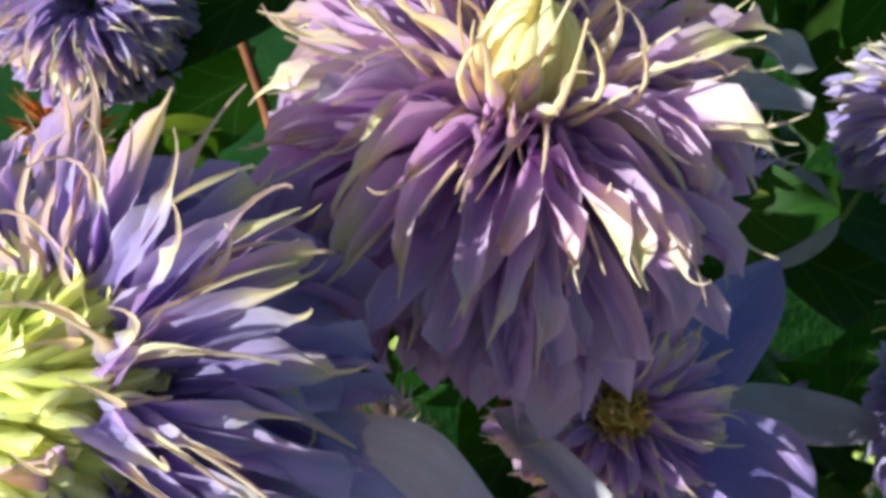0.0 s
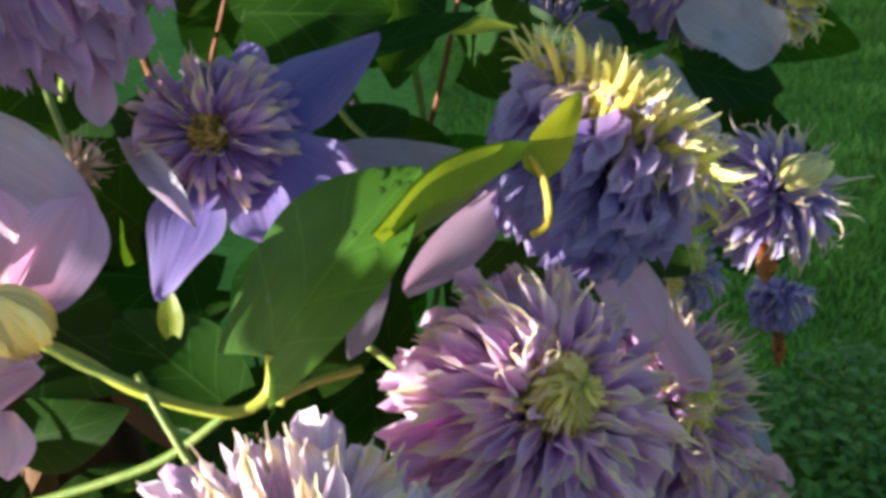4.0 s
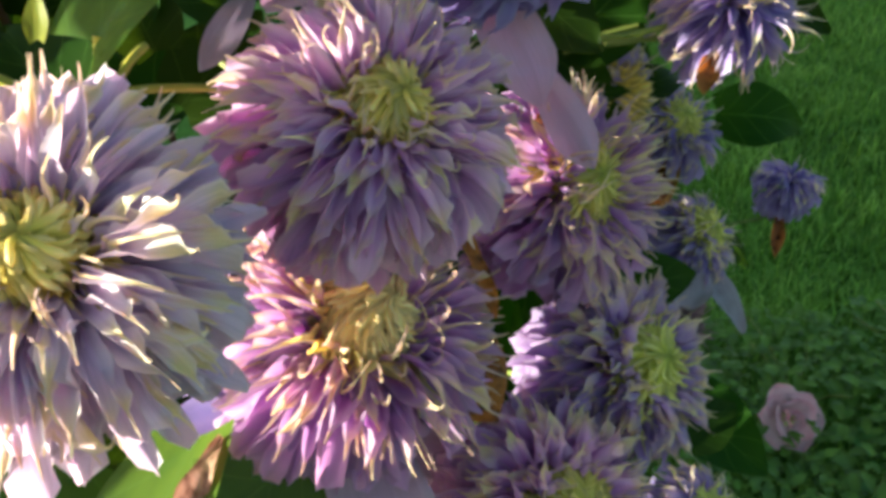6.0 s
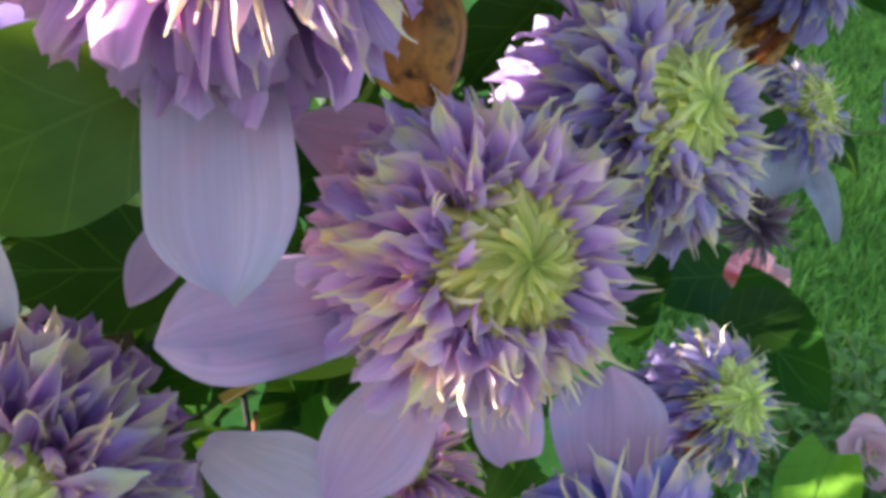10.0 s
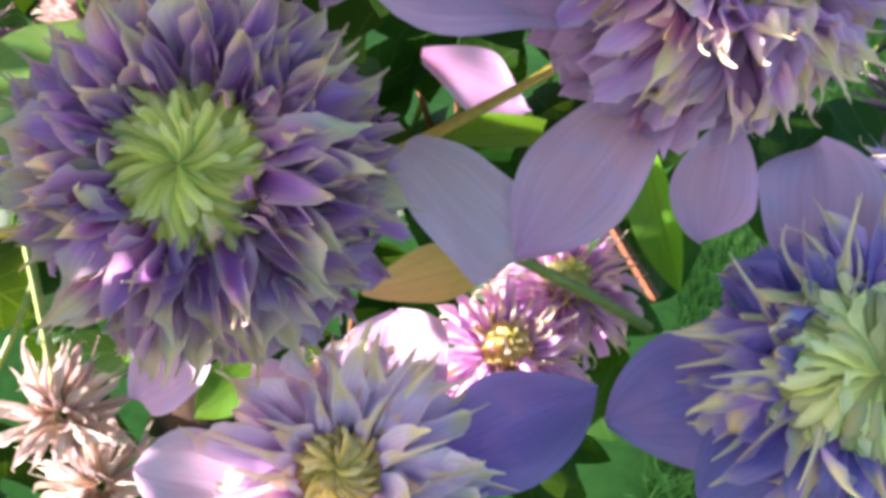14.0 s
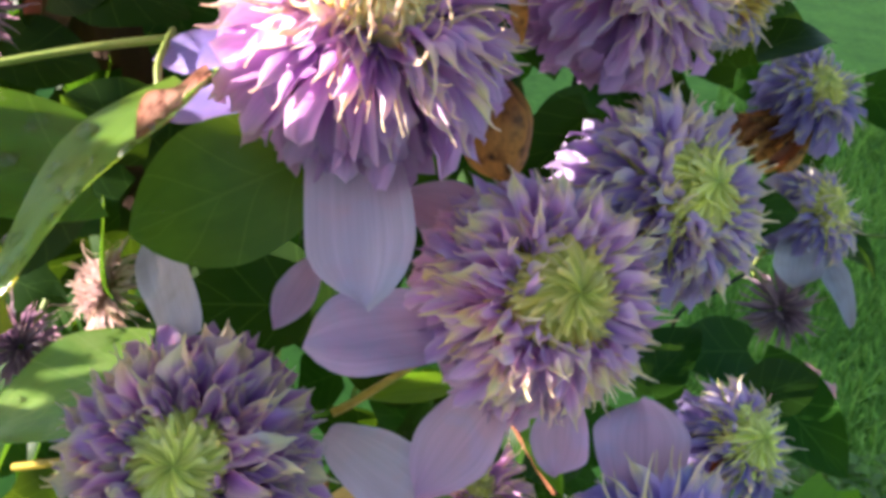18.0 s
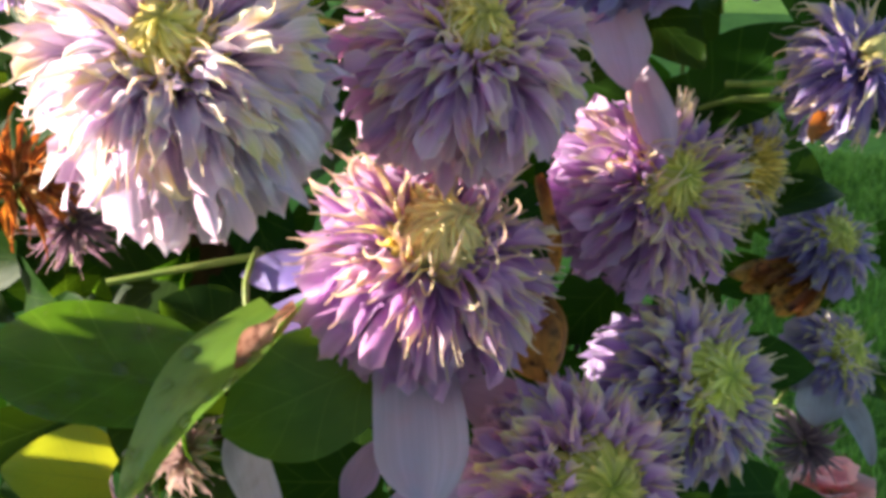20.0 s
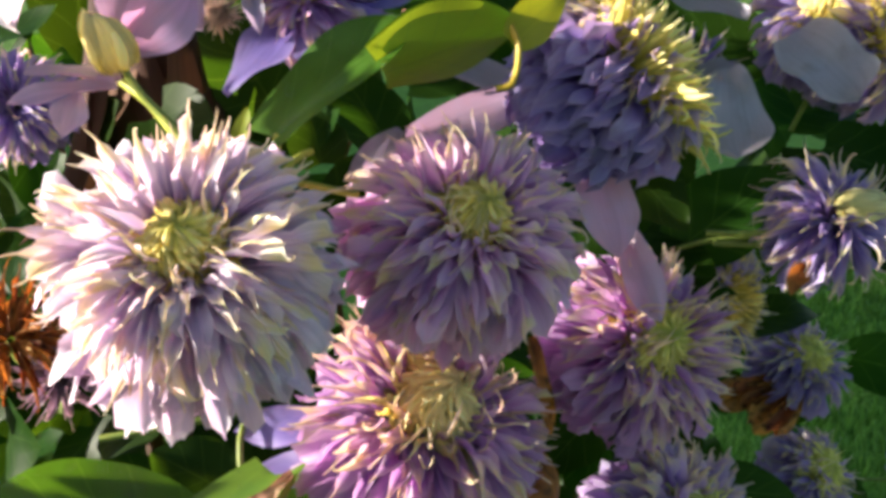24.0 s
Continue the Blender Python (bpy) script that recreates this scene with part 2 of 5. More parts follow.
M_LIME = thin_material("lime staminode", [(0.0, (0.30, 0.36, 0.03)), (0.45, (0.64, 0.62, 0.09)), (0.8, (0.80, 0.74, 0.20)), (1.0, (0.88, 0.81, 0.36))], light_through=0.35, vein=0.25, through_tint=(1.1, 1.1, 0.4), islands=True, vary=0.3, hue=0.02)
# near-black leaf green: the shade between the blooms is put into the colour
M_LEAF_SHADE = thin_material("clematis leaf", [(0.0, (0.022, 0.054, 0.005)), (0.5, (0.015, 0.043, 0.004)), (1.0, (0.020, 0.052, 0.005))], vary=0.2, hue=0.015, rough=0.42, light_through=0.45, vein=0.16, veins=5, through_tint=(3.4, 2.7, 0.5), sheen=0.1, ribs=(0.07, 0.14, 0.03))
# pale lime with the light that passes through put into the colour
M_LEAF_BACKLIT = thin_material("backlit lime leaf", [(0.0, (0.33, 0.38, 0.028)), (1.0, (0.28, 0.35, 0.028))], vary=0.15, hue=0.012, rough=0.4, light_through=0.5, vein=0.14, veins=5, through_tint=(2.2, 2.0, 0.5), sheen=0.5, ribs=(0.2, 0.28, 0.05))
M_LEAF_YOUNG = thin_material("bright green leaf", [(0.0, (0.13, 0.26, 0.012)), (0.5, (0.11, 0.24, 0.012)), (1.0, (0.14, 0.26, 0.012))], vary=0.15, hue=0.012, rough=0.36, light_through=0.5, vein=0.22, veins=5, through_tint=(1.8, 1.9, 0.4), sheen=0.35, ribs=(0.05, 0.13, 0.02), relief=0.0016)
M_DRY = thin_material("dried petal", [(0.0, (0.12, 0.045, 0.012)), (0.5, (0.31, 0.125, 0.03)), (1.0, (0.42, 0.19, 0.05))], edge=(0.48, 0.24, 0.06), vary=0.3, rough=0.6, light_through=0.4, vein=0.5, veins=12, through_tint=(2.0, 1.2, 0.5), spots=((0.05, 0.02, 0.01), 160, 0.48))
M_STRAW = thin_material("bleached dead flower", [(0.0, (0.40, 0.28, 0.15)), (0.5, (0.62, 0.52, 0.42)), (1.0, (0.70, 0.60, 0.43))], vary=0.2, rough=0.6, light_through=0.3, vein=0.3)
M_LEAF_WET = thin_material("wet clematis leaf", [(0.0, (0.068, 0.128, 0.010)), (0.5, (0.050, 0.108, 0.010)), (1.0, (0.060, 0.122, 0.010))], vary=0.15, hue=0.012, rough=0.34, light_through=0.42, vein=0.22, veins=5, through_tint=(2.6, 2.3, 0.4), sheen=0.3, ribs=(0.10, 0.19, 0.03), spots=((0.062, 0.135, 0.014), 55, 0.5))
M_TAN = thin_material("tan dead petal", [(0.0, (0.34, 0.23, 0.11)), (0.5, (0.62, 0.47, 0.28)), (1.0, (0.50, 0.35, 0.17))], edge=(0.36, 0.22, 0.09), rough=0.5, light_through=0.35, vein=0.6, veins=10, spots=((0.14, 0.07, 0.03), 200, 0.48))
# lighter copy of the wet leaf; reflected sky is put into its green
M_LEAF_SKYLIT = thin_material("sky-bright wet leaf", [(0.0, (0.13, 0.24, 0.025)), (0.5, (0.11, 0.22, 0.025)), (1.0, (0.13, 0.24, 0.025))], vary=0.1, hue=0.01, rough=0.28, light_through=0.42, vein=0.22, veins=5, through_tint=(2.2, 1.7, 0.4), sheen=0.35, ribs=(0.14, 0.28, 0.05), spots=((0.10, 0.22, 0.03), 55, 0.5))
# pale leaf green that carries sunlight in its colour, as no sun reaches it
M_LEAF_SUNNY = thin_material("sun-pale glossy leaf", [(0.0, (0.20, 0.30, 0.05)), (0.5, (0.17, 0.28, 0.05)), (1.0, (0.20, 0.31, 0.06))], vary=0.1, hue=0.01, rough=0.26, light_through=0.4, vein=0.25, veins=5, through_tint=(1.8, 1.5, 0.4), sheen=0.45, ribs=(0.30, 0.40, 0.12), spots=((0.26, 0.36, 0.09), 70, 0.5), relief=0.002)
M_STEM = rough_material("green stem", (0.13, 0.20, 0.03), (0.26, 0.30, 0.06), 300, rough=0.5, bump=0.2)
M_STEM_YELLOW = rough_material("yellow stem", (0.36, 0.26, 0.02), (0.55, 0.40, 0.05), 300, rough=0.45, bump=0.2)
M_YELLOW = thin_material("yellowed leaf", [(0.0, (0.66, 0.63, 0.12)), (1.0, (0.72, 0.67, 0.20))], vary=0.1, light_through=0.45, vein=0.2, veins=5, ribs=(0.5, 0.42, 0.2))
M_STEM_LIME = rough_material("lime stem", (0.30, 0.34, 0.03), (0.46, 0.46, 0.07), 300, rough=0.45, bump=0.2)
M_TWIG = rough_material("dark twig", (0.012, 0.010, 0.010), (0.04, 0.03, 0.025), 300, rough=0.7, bump=0.3)
M_STEM_RED = rough_material("russet stem", (0.10, 0.035, 0.015), (0.24, 0.09, 0.03), 250, rough=0.6, bump=0.3)
M_BARK = rough_material("weathered wood", (0.035, 0.017, 0.008), (0.13, 0.062, 0.030), 60, rough=0.85, bump=0.8, dist=0.004, stretch=(1, 1, 0.12))
M_LAWN = rough_material("lawn soil", (0.075, 0.165, 0.013), (0.16, 0.32, 0.030), 18, rough=0.95, bump=0.6, dist=0.02)
M_GRASS = thin_material("grass blade", [(0.0, (0.07, 0.16, 0.012)), (0.5, (0.19, 0.38, 0.03)), (1.0, (0.36, 0.58, 0.08))], islands=True, vary=0.3, light_through=0.3, vein=0.1, rough=0.5)
M_BARKSTRIP = thin_material("flaking bark", [(0.0, (0.05, 0.023, 0.011)), (1.0, (0.16, 0.078, 0.034))], vary=0.3, light_through=0.08, vein=0.5, rough=0.8)
M_BEDLEAF = thin_material("bed foliage", [(0.0, (0.08, 0.19, 0.018)), (1.0, (0.15, 0.30, 0.03))], vary=0.25, islands=True, light_through=0.3, vein=0.2, rough=0.5)
M_ROSE = thin_material("rose petal", [(0.0, (0.75, 0.70, 0.55)), (0.6, (0.78, 0.66, 0.62)), (1.0, (0.75, 0.40, 0.42))], rough=0.5, vein=0.06)
M_SALMON = thin_material("salmon rose petal", [(0.0, (0.80, 0.55, 0.35)), (0.5, (0.80, 0.40, 0.36)), (1.0, (0.80, 0.46, 0.44))], rough=0.5, vein=0.1)
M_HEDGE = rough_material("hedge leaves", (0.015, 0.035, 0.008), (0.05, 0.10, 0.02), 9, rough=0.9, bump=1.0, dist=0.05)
M_DROP, n_, l_ = nodes_of("water")
fres = n_.new("ShaderNodeFresnel")
fres.inputs[0].default_value = 1.33
clear, gloss, mixed, outp = n_.new("ShaderNodeBsdfTransparent"), n_.new("ShaderNodeBsdfGlossy"), n_.new("ShaderNodeMixShader"), n_.new("ShaderNodeOutputMaterial")
gloss.inputs["Roughness"].default_value = 0.1
l_.new(fres.outputs[0], mixed.inputs[0])
l_.new(clear.outputs[0], mixed.inputs[1])
l_.new(gloss.outputs[0], mixed.inputs[2])
l_.new(mixed.outputs[0], outp.inputs[0])


# ---------------------------------------------------------------- mesh helpers
def sheet(name, rows, mat, uvs):
    """A smooth mesh from a grid of points; uvs: a grid of (u, v)."""
    nr, nc = len(rows), len(rows[0])
    verts = [p for r in rows for p in r]
    faces = [(i * nc + j, i * nc + j + 1, (i + 1) * nc + j + 1, (i + 1) * nc + j) for i in range(nr - 1) for j in range(nc - 1)]
    return mesh_of(name, verts, faces, mat, [q for r in uvs for q in r])


def mesh_of(name, verts, faces, mat, uv=None):
    me = bpy.data.meshes.new(name)
    me.from_pydata([tuple(p) for p in verts], [], faces)
    if uv is not None:
        layer = me.uv_layers.new(name="UVMap")
        idx = np.empty(len(me.loops), dtype=np.int32)
        me.loops.foreach_get("vertex_index", idx)
        layer.data.foreach_set("uv", np.asarray(uv, dtype=np.float32)[idx].ravel())
    me.polygons.foreach_set("use_smooth", np.ones(len(me.polygons), dtype=bool))
    me.materials.append(mat)
    return me


def part(name, me, parent, m=None, label=""):
    ob = new(name, me)
    ob.parent = parent
    if m is not None:
        ob.matrix_basis = m
    return tagged(ob, label)


def petal_points(rng, width, start=0.0, bend=-0.8, fold=0.5, ripple=0.05, tip=0.4, n=9, m=5, base=0.35, twist=0.0, sharp=1.5, hook=0.0, thread=0.1):
    """A petal of length 1 that leaves the origin along +x; start and bend: its climb in radians at the base and the change on the way; fold: how far its sides rise; tip: the share of the length that tapers."""
    x = z = 0.0
    rows, uvs = [], []
    ph = rng.uniform(0, 6.28)
    last = 0.0
    for i in range(n + 1):
        s = 1 - (1 - i / n) ** 1.55
        a = start + bend * s ** 1.4 + hook * max(0, s - 0.72) / 0.28
        x += math.cos(a) * (s - last)
        z += math.sin(a) * (s - last)
        last = s
        w = base + (1 - base) * math.sin(min(1, s / (1 - tip)) * math.pi / 2)
        if s > 1 - tip:
            q = (s - 1 + tip) / tip
            w *= max(thread * (1.15 - q), (1 - q ** sharp) ** 0.75 if q < 1 else 0)
        w *= width
        tw = twist * s
        row, uvr = [], []
        for j in range(m):
            u = 2 * j / (m - 1) - 1
            lift = fold * w * abs(u) ** 1.6 + ripple * width * math.sin(ph + 9 * s + 2.5 * u) * abs(u)
            y = u * w * math.cos(min(1.2, abs(fold * 0.5)))
            y, up = y * math.cos(tw) - lift * math.sin(tw), y * math.sin(tw) + lift * math.cos(tw)
            row.append((x - up * math.sin(a), y, z + up * math.cos(a)))
            uvr.append((u, s))
        rows.append(row)
        uvs.append(uvr)
    return rows, uvs


def petal_set(name, mat, count, seed, **kw):
    rng = random.Random(seed)
    out = []
    for _ in range(count):
        k = {key: (rng.uniform(*v) if isinstance(v, tuple) else v) for key, v in kw.items()}
        rows, uvs = petal_points(rng, **k)
        out.append(sheet(name, rows, mat, uvs))
    return out


def spoon_points(rng, width, body=0.7, start=0.2, bend=-0.8, fold=0.5, ripple=0.3, thread=0.12, hook=0.0, twist=0.0, base=0.4, cup=0.0, n=12, m=7, peak=0.62, sway=0.0, frill=0.0, late=1.4):
    """A double bloom's petal of length 1 along +x: a channelled, crimped body that closes at the share "body" and runs out into a slender hooked point."""
    x = z = 0.0
    rows, uvs = [], []
    ph, ph2, lop, last = rng.uniform(0, 6.28), rng.uniform(0, 6.28), rng.uniform(-0.25, 0.25), 0.0
    split = n - 4
    cuts = [body * (1 - (1 - k / split) ** 1.35) for k in range(split + 1)] + [body + (1 - body) * (k + 1) / (n - split) for k in range(n - split)]
    for s in cuts:
        q, e = min(1.0, s / body), max(0.0, (s - body) / (1 - body))
        a = start + bend * q ** late + cup * max(0.0, q - 0.6) / 0.4 + hook * e
        x += math.cos(a) * (s - last)
        z += math.sin(a) * (s - last)
        last = s
        w = base + (1 - base) * math.sin(min(1, q / peak) * math.pi / 2)
        if q > peak:
            w *= math.sqrt(max(0.0, 1 - ((q - peak) / (1 - peak)) ** 2.4))
        w = max(w, thread * (1 - 0.75 * e)) * width
        tw = twist * s
        row, uvr = [], []
        for j in range(m):
            u = 2 * j / (m - 1) - 1
            crimp = frill * w * math.sin(ph2 + 19 * s + (2.1 if u > 0 else 0.0)) * u * u
            lift = fold * (0.5 + q) * w * abs(u) ** 1.6 + ripple * w * math.sin(ph + 8 * s + 2.5 * u) * abs(u) + crimp
            y = (u + lop * (1 - u * u) * q) * w * math.cos(min(1.1, abs(fold * 0.55))) * (1 + 0.12 * frill * math.sin(ph + 15 * s + u))
            y, up = y * math.cos(tw) - lift * math.sin(tw), y * math.sin(tw) + lift * math.cos(tw)
            row.append((x - up * math.sin(a), y + sway * s * s, z + up * math.cos(a)))
            uvr.append((u, 0.7 * q + 0.3 * e))
        rows.append(row)
        uvs.append(uvr)
    return rows, uvs


def spoon_set(name, mat, count, seed, **kw):
    rng = random.Random(seed)
    out = []
    for _ in range(count):
        k = {key: (rng.uniform(*v) if isinstance(v, tuple) else v) for key, v in kw.items()}
        rows, uvs = spoon_points(rng, **k)
        out.append(sheet(name, rows, mat, uvs))
    return out


def petal_families(mats, seed, curl=0.0, blunt=0.0, scaly=False):
    """The four kinds of petal of one bloom; scaly: short, broad, cupped scales with a fine point instead of long slips."""
    outer, middle, inner = mats
    if scaly:
        slim = {"width": (0.056, 0.080), "body": (0.84, 0.92), "peak": (0.66, 0.78), "bend": (-1.7, -0.7), "fold": (0.5, 1.4), "hook": (-0.6, 1.6), "cup": (0.1, 1.3), "thread": (0.16, 0.26)}
        tipped = {"width": (0.050, 0.070), "body": (0.74, 0.86), "bend": (-1.3, -0.2), "hook": (-1.2, 1.6), "cup": (0.1, 1.2), "thread": (0.26, 0.38)}
    else:
        slim = {"width": (0.042, 0.060), "body": (0.70 + blunt, 0.84 + blunt), "peak": (0.62, 0.74), "bend": (-1.7 + curl * 0.5, -0.6 + curl * 0.5), "fold": (0.5, 1.5), "hook": (-1.9 + curl, 1.6 + curl), "cup": (-0.6, 1.1), "thread": (0.2, 0.34)}
        tipped = {"width": (0.034, 0.050), "body": (0.54 + blunt, 0.72 + blunt), "bend": (-1.3, 0.1), "hook": (-1.9, 1.8), "cup": (-0.3, 0.8), "thread": (0.3, 0.44)}
    return {
        "outer": outer,
        "rim": spoon_set("petal", outer, 24, seed + 3, width=(0.066, 0.094), base=0.4, body=(0.95, 0.985), peak=(0.80, 0.90), late=(2.2, 3.4), start=(0.2, 0.5), bend=(-2.6, -1.5), fold=(0.0, 1.0), ripple=(0.3, 0.8), frill=(0.4, 0.9), twist=(-0.6, 0.6), hook=(-0.8, 0.8), cup=(-0.4, 0.9), thread=(0.10, 0.16), sway=(-0.12, 0.12)),
        "broad": spoon_set("petal", middle, 24, seed, width=(0.060, 0.086) if scaly else (0.048, 0.072), base=0.4, body=(0.86, 0.93), peak=(0.72, 0.82), late=(1.6, 2.8), start=(0.3, 0.7), bend=(-2.2 + curl * 0.5, -1.1 + curl * 0.5), fold=(0.4, 1.3), ripple=(0.3, 0.7), frill=(0.4, 0.9), twist=(-0.8, 0.8), hook=(-0.9 + curl * 0.6, 1.5 + curl * 0.6), cup=(-0.3, 1.1), thread=(0.14, 0.22), sway=(-0.14, 0.14)),
        "slim": spoon_set("petal", middle, 24, seed + 1, start=(0.3, 0.7), ripple=(0.2, 0.7), frill=(0.3, 0.8), twist=(-0.9, 0.9), sway=(-0.15, 0.15), **slim),
        "tipped": spoon_set("inner_petal", inner, 24, seed + 2, start=(0.1, 0.5), fold=(0.7, 1.6), ripple=(0.2, 0.6), frill=(0.1, 0.4), twist=(-1.0, 1.0), sway=(-0.10, 0.10), **tipped),
    }


FAM = {
    "lilac": petal_families(B_LILAC, 11),
    "rosy": petal_families(B_ROSY, 21, 0.0, 0.03),
    "mauve": petal_families(B_MAUVE, 101, 0.0, 0.02),
    "blue": petal_families(B_BLUE, 31),
    "violet": petal_families(B_VIOLET, 71),
    "pale": petal_families(B_SUN_PALE, 81, 0.0, 0.06),
    "purple": petal_families(B_PURPLE, 91, 0.6, 0.0, True),
    "scaly": petal_families(B_SCALY, 121, 0.0, 0.0, True),
    "scaly blue": petal_families(B_INDIGO, 131, 0.0, 0.0, True),
    "faded": petal_families([M_FADED] * 3, 41),
    "straw": petal_families([M_STRAW] * 3, 51),
    "dry": petal_families([M_DRY] * 3, 61),
}


def joined_petals(name, mat, items):
    """Many petals as one mesh; items: (rows, uvs, matrix)."""
    verts, faces, uv = [], [], []
    for rows, uvs, m in items:
        b, nc = len(verts), len(rows[0])
        verts += [m @ Vector(p) for r in rows for p in r]
        uv += [q for r in uvs for q in r]
        faces += [(b + i * nc + j, b + i * nc + j + 1, b + (i + 1) * nc + j + 1, b + (i + 1) * nc + j) for i in range(len(rows) - 1) for j in range(nc - 1)]
    return mesh_of(name, verts, faces, mat, uv)


def centre_mesh(seed, mat, tall=1.0, lean=1.0, closed=1.2, fringe=26, width=0.15, core=True, rings=6, dense=1.5):
    """The crowded staminodes in the middle of a bloom, bent over a dome of radius 1, with a fringe that opens outwards."""
    rng = random.Random(seed)
    items = []
    for k in range(rings):
        rho = 0.12 + 0.8 * k / (rings - 1)
        count = int((5 + 26 * rho) * dense)
        for i in range(count):
            az = (i + rng.uniform(-0.3, 0.3) + 0.5 * (k % 2)) * 2 * math.pi / count
            el = math.pi / 2 - 0.35 * rho + rng.uniform(-0.1, 0.1)
            L = tall * (0.62 + 0.55 * math.sqrt(max(0.05, 1 - rho * rho))) * rng.uniform(0.88, 1.12)
            rows, uvs = petal_points(rng, width * rng.uniform(0.8, 1.2) / L, start=0.0, bend=closed * (0.25 + rho) * rng.uniform(0.8, 1.15), fold=0.9, ripple=0.15, tip=0.4, n=7, m=3, base=0.6, hook=rng.uniform(-0.7, 0.5) * lean, thread=0.3)
            m = Matrix.Rotation(az, 4, "Z") @ Matrix.Translation((rho, 0, -0.1)) @ Matrix.Rotation(-el, 4, "Y") @ Matrix.Scale(L, 4)
            items.append((rows, uvs, m))
    for i in range(fringe):
        az = i * 2 * math.pi / fringe + rng.uniform(-0.12, 0.12)
        L = rng.uniform(0.75, 1.2)
        rows, uvs = petal_points(rng, width * 0.85, start=0.0, bend=-0.9 * rng.uniform(0.3, 1.2), fold=1.0, ripple=0.3, tip=0.5, n=8, m=3, base=0.6, hook=rng.uniform(-1.6, 1.2) * lean, twist=rng.uniform(-0.6, 0.6), thread=0.25)
        m = Matrix.Rotation(az, 4, "Z") @ Matrix.Translation((0.95, 0, -0.12)) @ Matrix.Rotation(-rng.uniform(0.75, 1.25), 4, "Y") @ Matrix.Scale(L, 4)
        items.append((rows, uvs, m))
    if core:
        rows, uvs = [], []
        for i in range(7):
            a = i / 6 * math.pi / 2
            rows.append([(0.86 * math.cos(a) * math.cos(j * math.pi / 7), 0.86 * math.cos(a) * math.sin(j * math.pi / 7), 0.62 * tall * math.sin(a) - 0.1) for j in range(15)])
            uvs.append([(0, 0.5 + 0.25 * i / 6) for j in range(15)])
        items.append((rows, uvs, Matrix.Identity(4)))
    return joined_petals("centre", mat, items)


def arch_strip(rng, az, path, width, ridge=0.5, swirl=0.0, knob=0.0, n=9, wave=0.0):
    """A slender staminode that follows a path of (distance from the axis, height) over the middle of the bloom."""
    rows, uvs, phase = [], [], rng.uniform(0, 6.28)
    for i in range(n + 1):
        s = i / n
        k = s * (len(path) - 1)
        c = min(int(k), len(path) - 2)
        r0, z0 = path[c]
        r1, z1 = path[c + 1]
        r, z = r0 + (r1 - r0) * (k - c), z0 + (z1 - z0) * (k - c)
        w = width * (0.45 + 0.55 * min(1, 3 * s)) * (1 + knob * max(0, s - 0.7) / 0.3)
        if s > 0.8:
            w *= math.sqrt(max(0.03, 1 - ((s - 0.8) / 0.2) ** 2))
        t = az + swirl * s + wave * math.sin(phase + 5 * s) / max(0.35, r)
        row = []
        for u in (-1, -0.5, 0.5, 1):
            h = ridge * width * (1 - u * u)
            row.append((r * math.cos(t) - u * w * math.sin(t) + h * math.cos(t) * s, r * math.sin(t) + u * w * math.cos(t) + h * math.sin(t) * s, z + h))
        rows.append(row)
        uvs.append([(u, s) for u in (-1, -0.5, 0.5, 1)])
    return rows, uvs, Matrix.Identity(4)


def dome_items(seed, height, tiers, swirl=0.0, knob=0.4, curl=0.16, wave=0.04):
    """Tiers of staminodes that lean out from the middle over a dome of radius 1 and curl at their ends."""
    rng = random.Random(seed)
    items = []
    for k, (th0, th1, count) in enumerate(tiers):
        for i in range(count):
            az = (i + 0.5 * (k % 2) + rng.uniform(-0.42, 0.42)) * 2 * math.pi / count
            e, big = th1 * rng.uniform(0.8, 1.12), (1 + 0.035 * k) * rng.uniform(0.97, 1.05)
            path = []
            for q in range(9):
                th = th0 + (e - th0) * q / 8
                path.append((big * math.sin(min(th, 1.75)), big * height * math.cos(th)))
            r, z = path[-1]
            c = curl * rng.uniform(0.3, 1.5)
            path += [(r + c, z - 0.02), (r + 1.35 * c, z - 0.8 * c)] if rng.random() < 0.6 else [(r + 0.7 * c, z + 0.4 * c), (r + c, z + c)]
            items.append(arch_strip(rng, az, path, 1.05 * math.pi / count * math.sin(min(1.4, 0.75 * e)), ridge=0.9, swirl=swirl * rng.uniform(0.4, 1.6), knob=knob, wave=wave * rng.uniform(0.3, 1.6)))
    return items


def egg_items(seed, height, count, swirl, lean=0.0):
    """Staminodes closed over one another into a pleated, pointed cone."""
    rng = random.Random(seed)
    items = []
    for tier in range(2):
        for i in range(count):
            az = (i + 0.5 * tier + rng.uniform(-0.2, 0.2)) * 2 * math.pi / count
            top, fat = height * rng.uniform(0.82, 1.12) * (1 - 0.25 * tier), rng.uniform(0.86, 1.12) + 0.05 * tier
            path = []
            for q in range(11):
                s = q / 10
                path.append((fat * (0.72 + 0.3 * math.sin(min(1, s * 2.2) * math.pi / 2)) * math.sqrt(max(0.004, 1 - (s * (1 - 0.12 * tier)) ** 2.2)), -0.12 + (top + 0.12) * s))
            items.append(arch_strip(rng, az, path, 0.95 * math.pi / count, ridge=1.0, swirl=swirl * rng.uniform(0.6, 1.4), n=10))
    return items


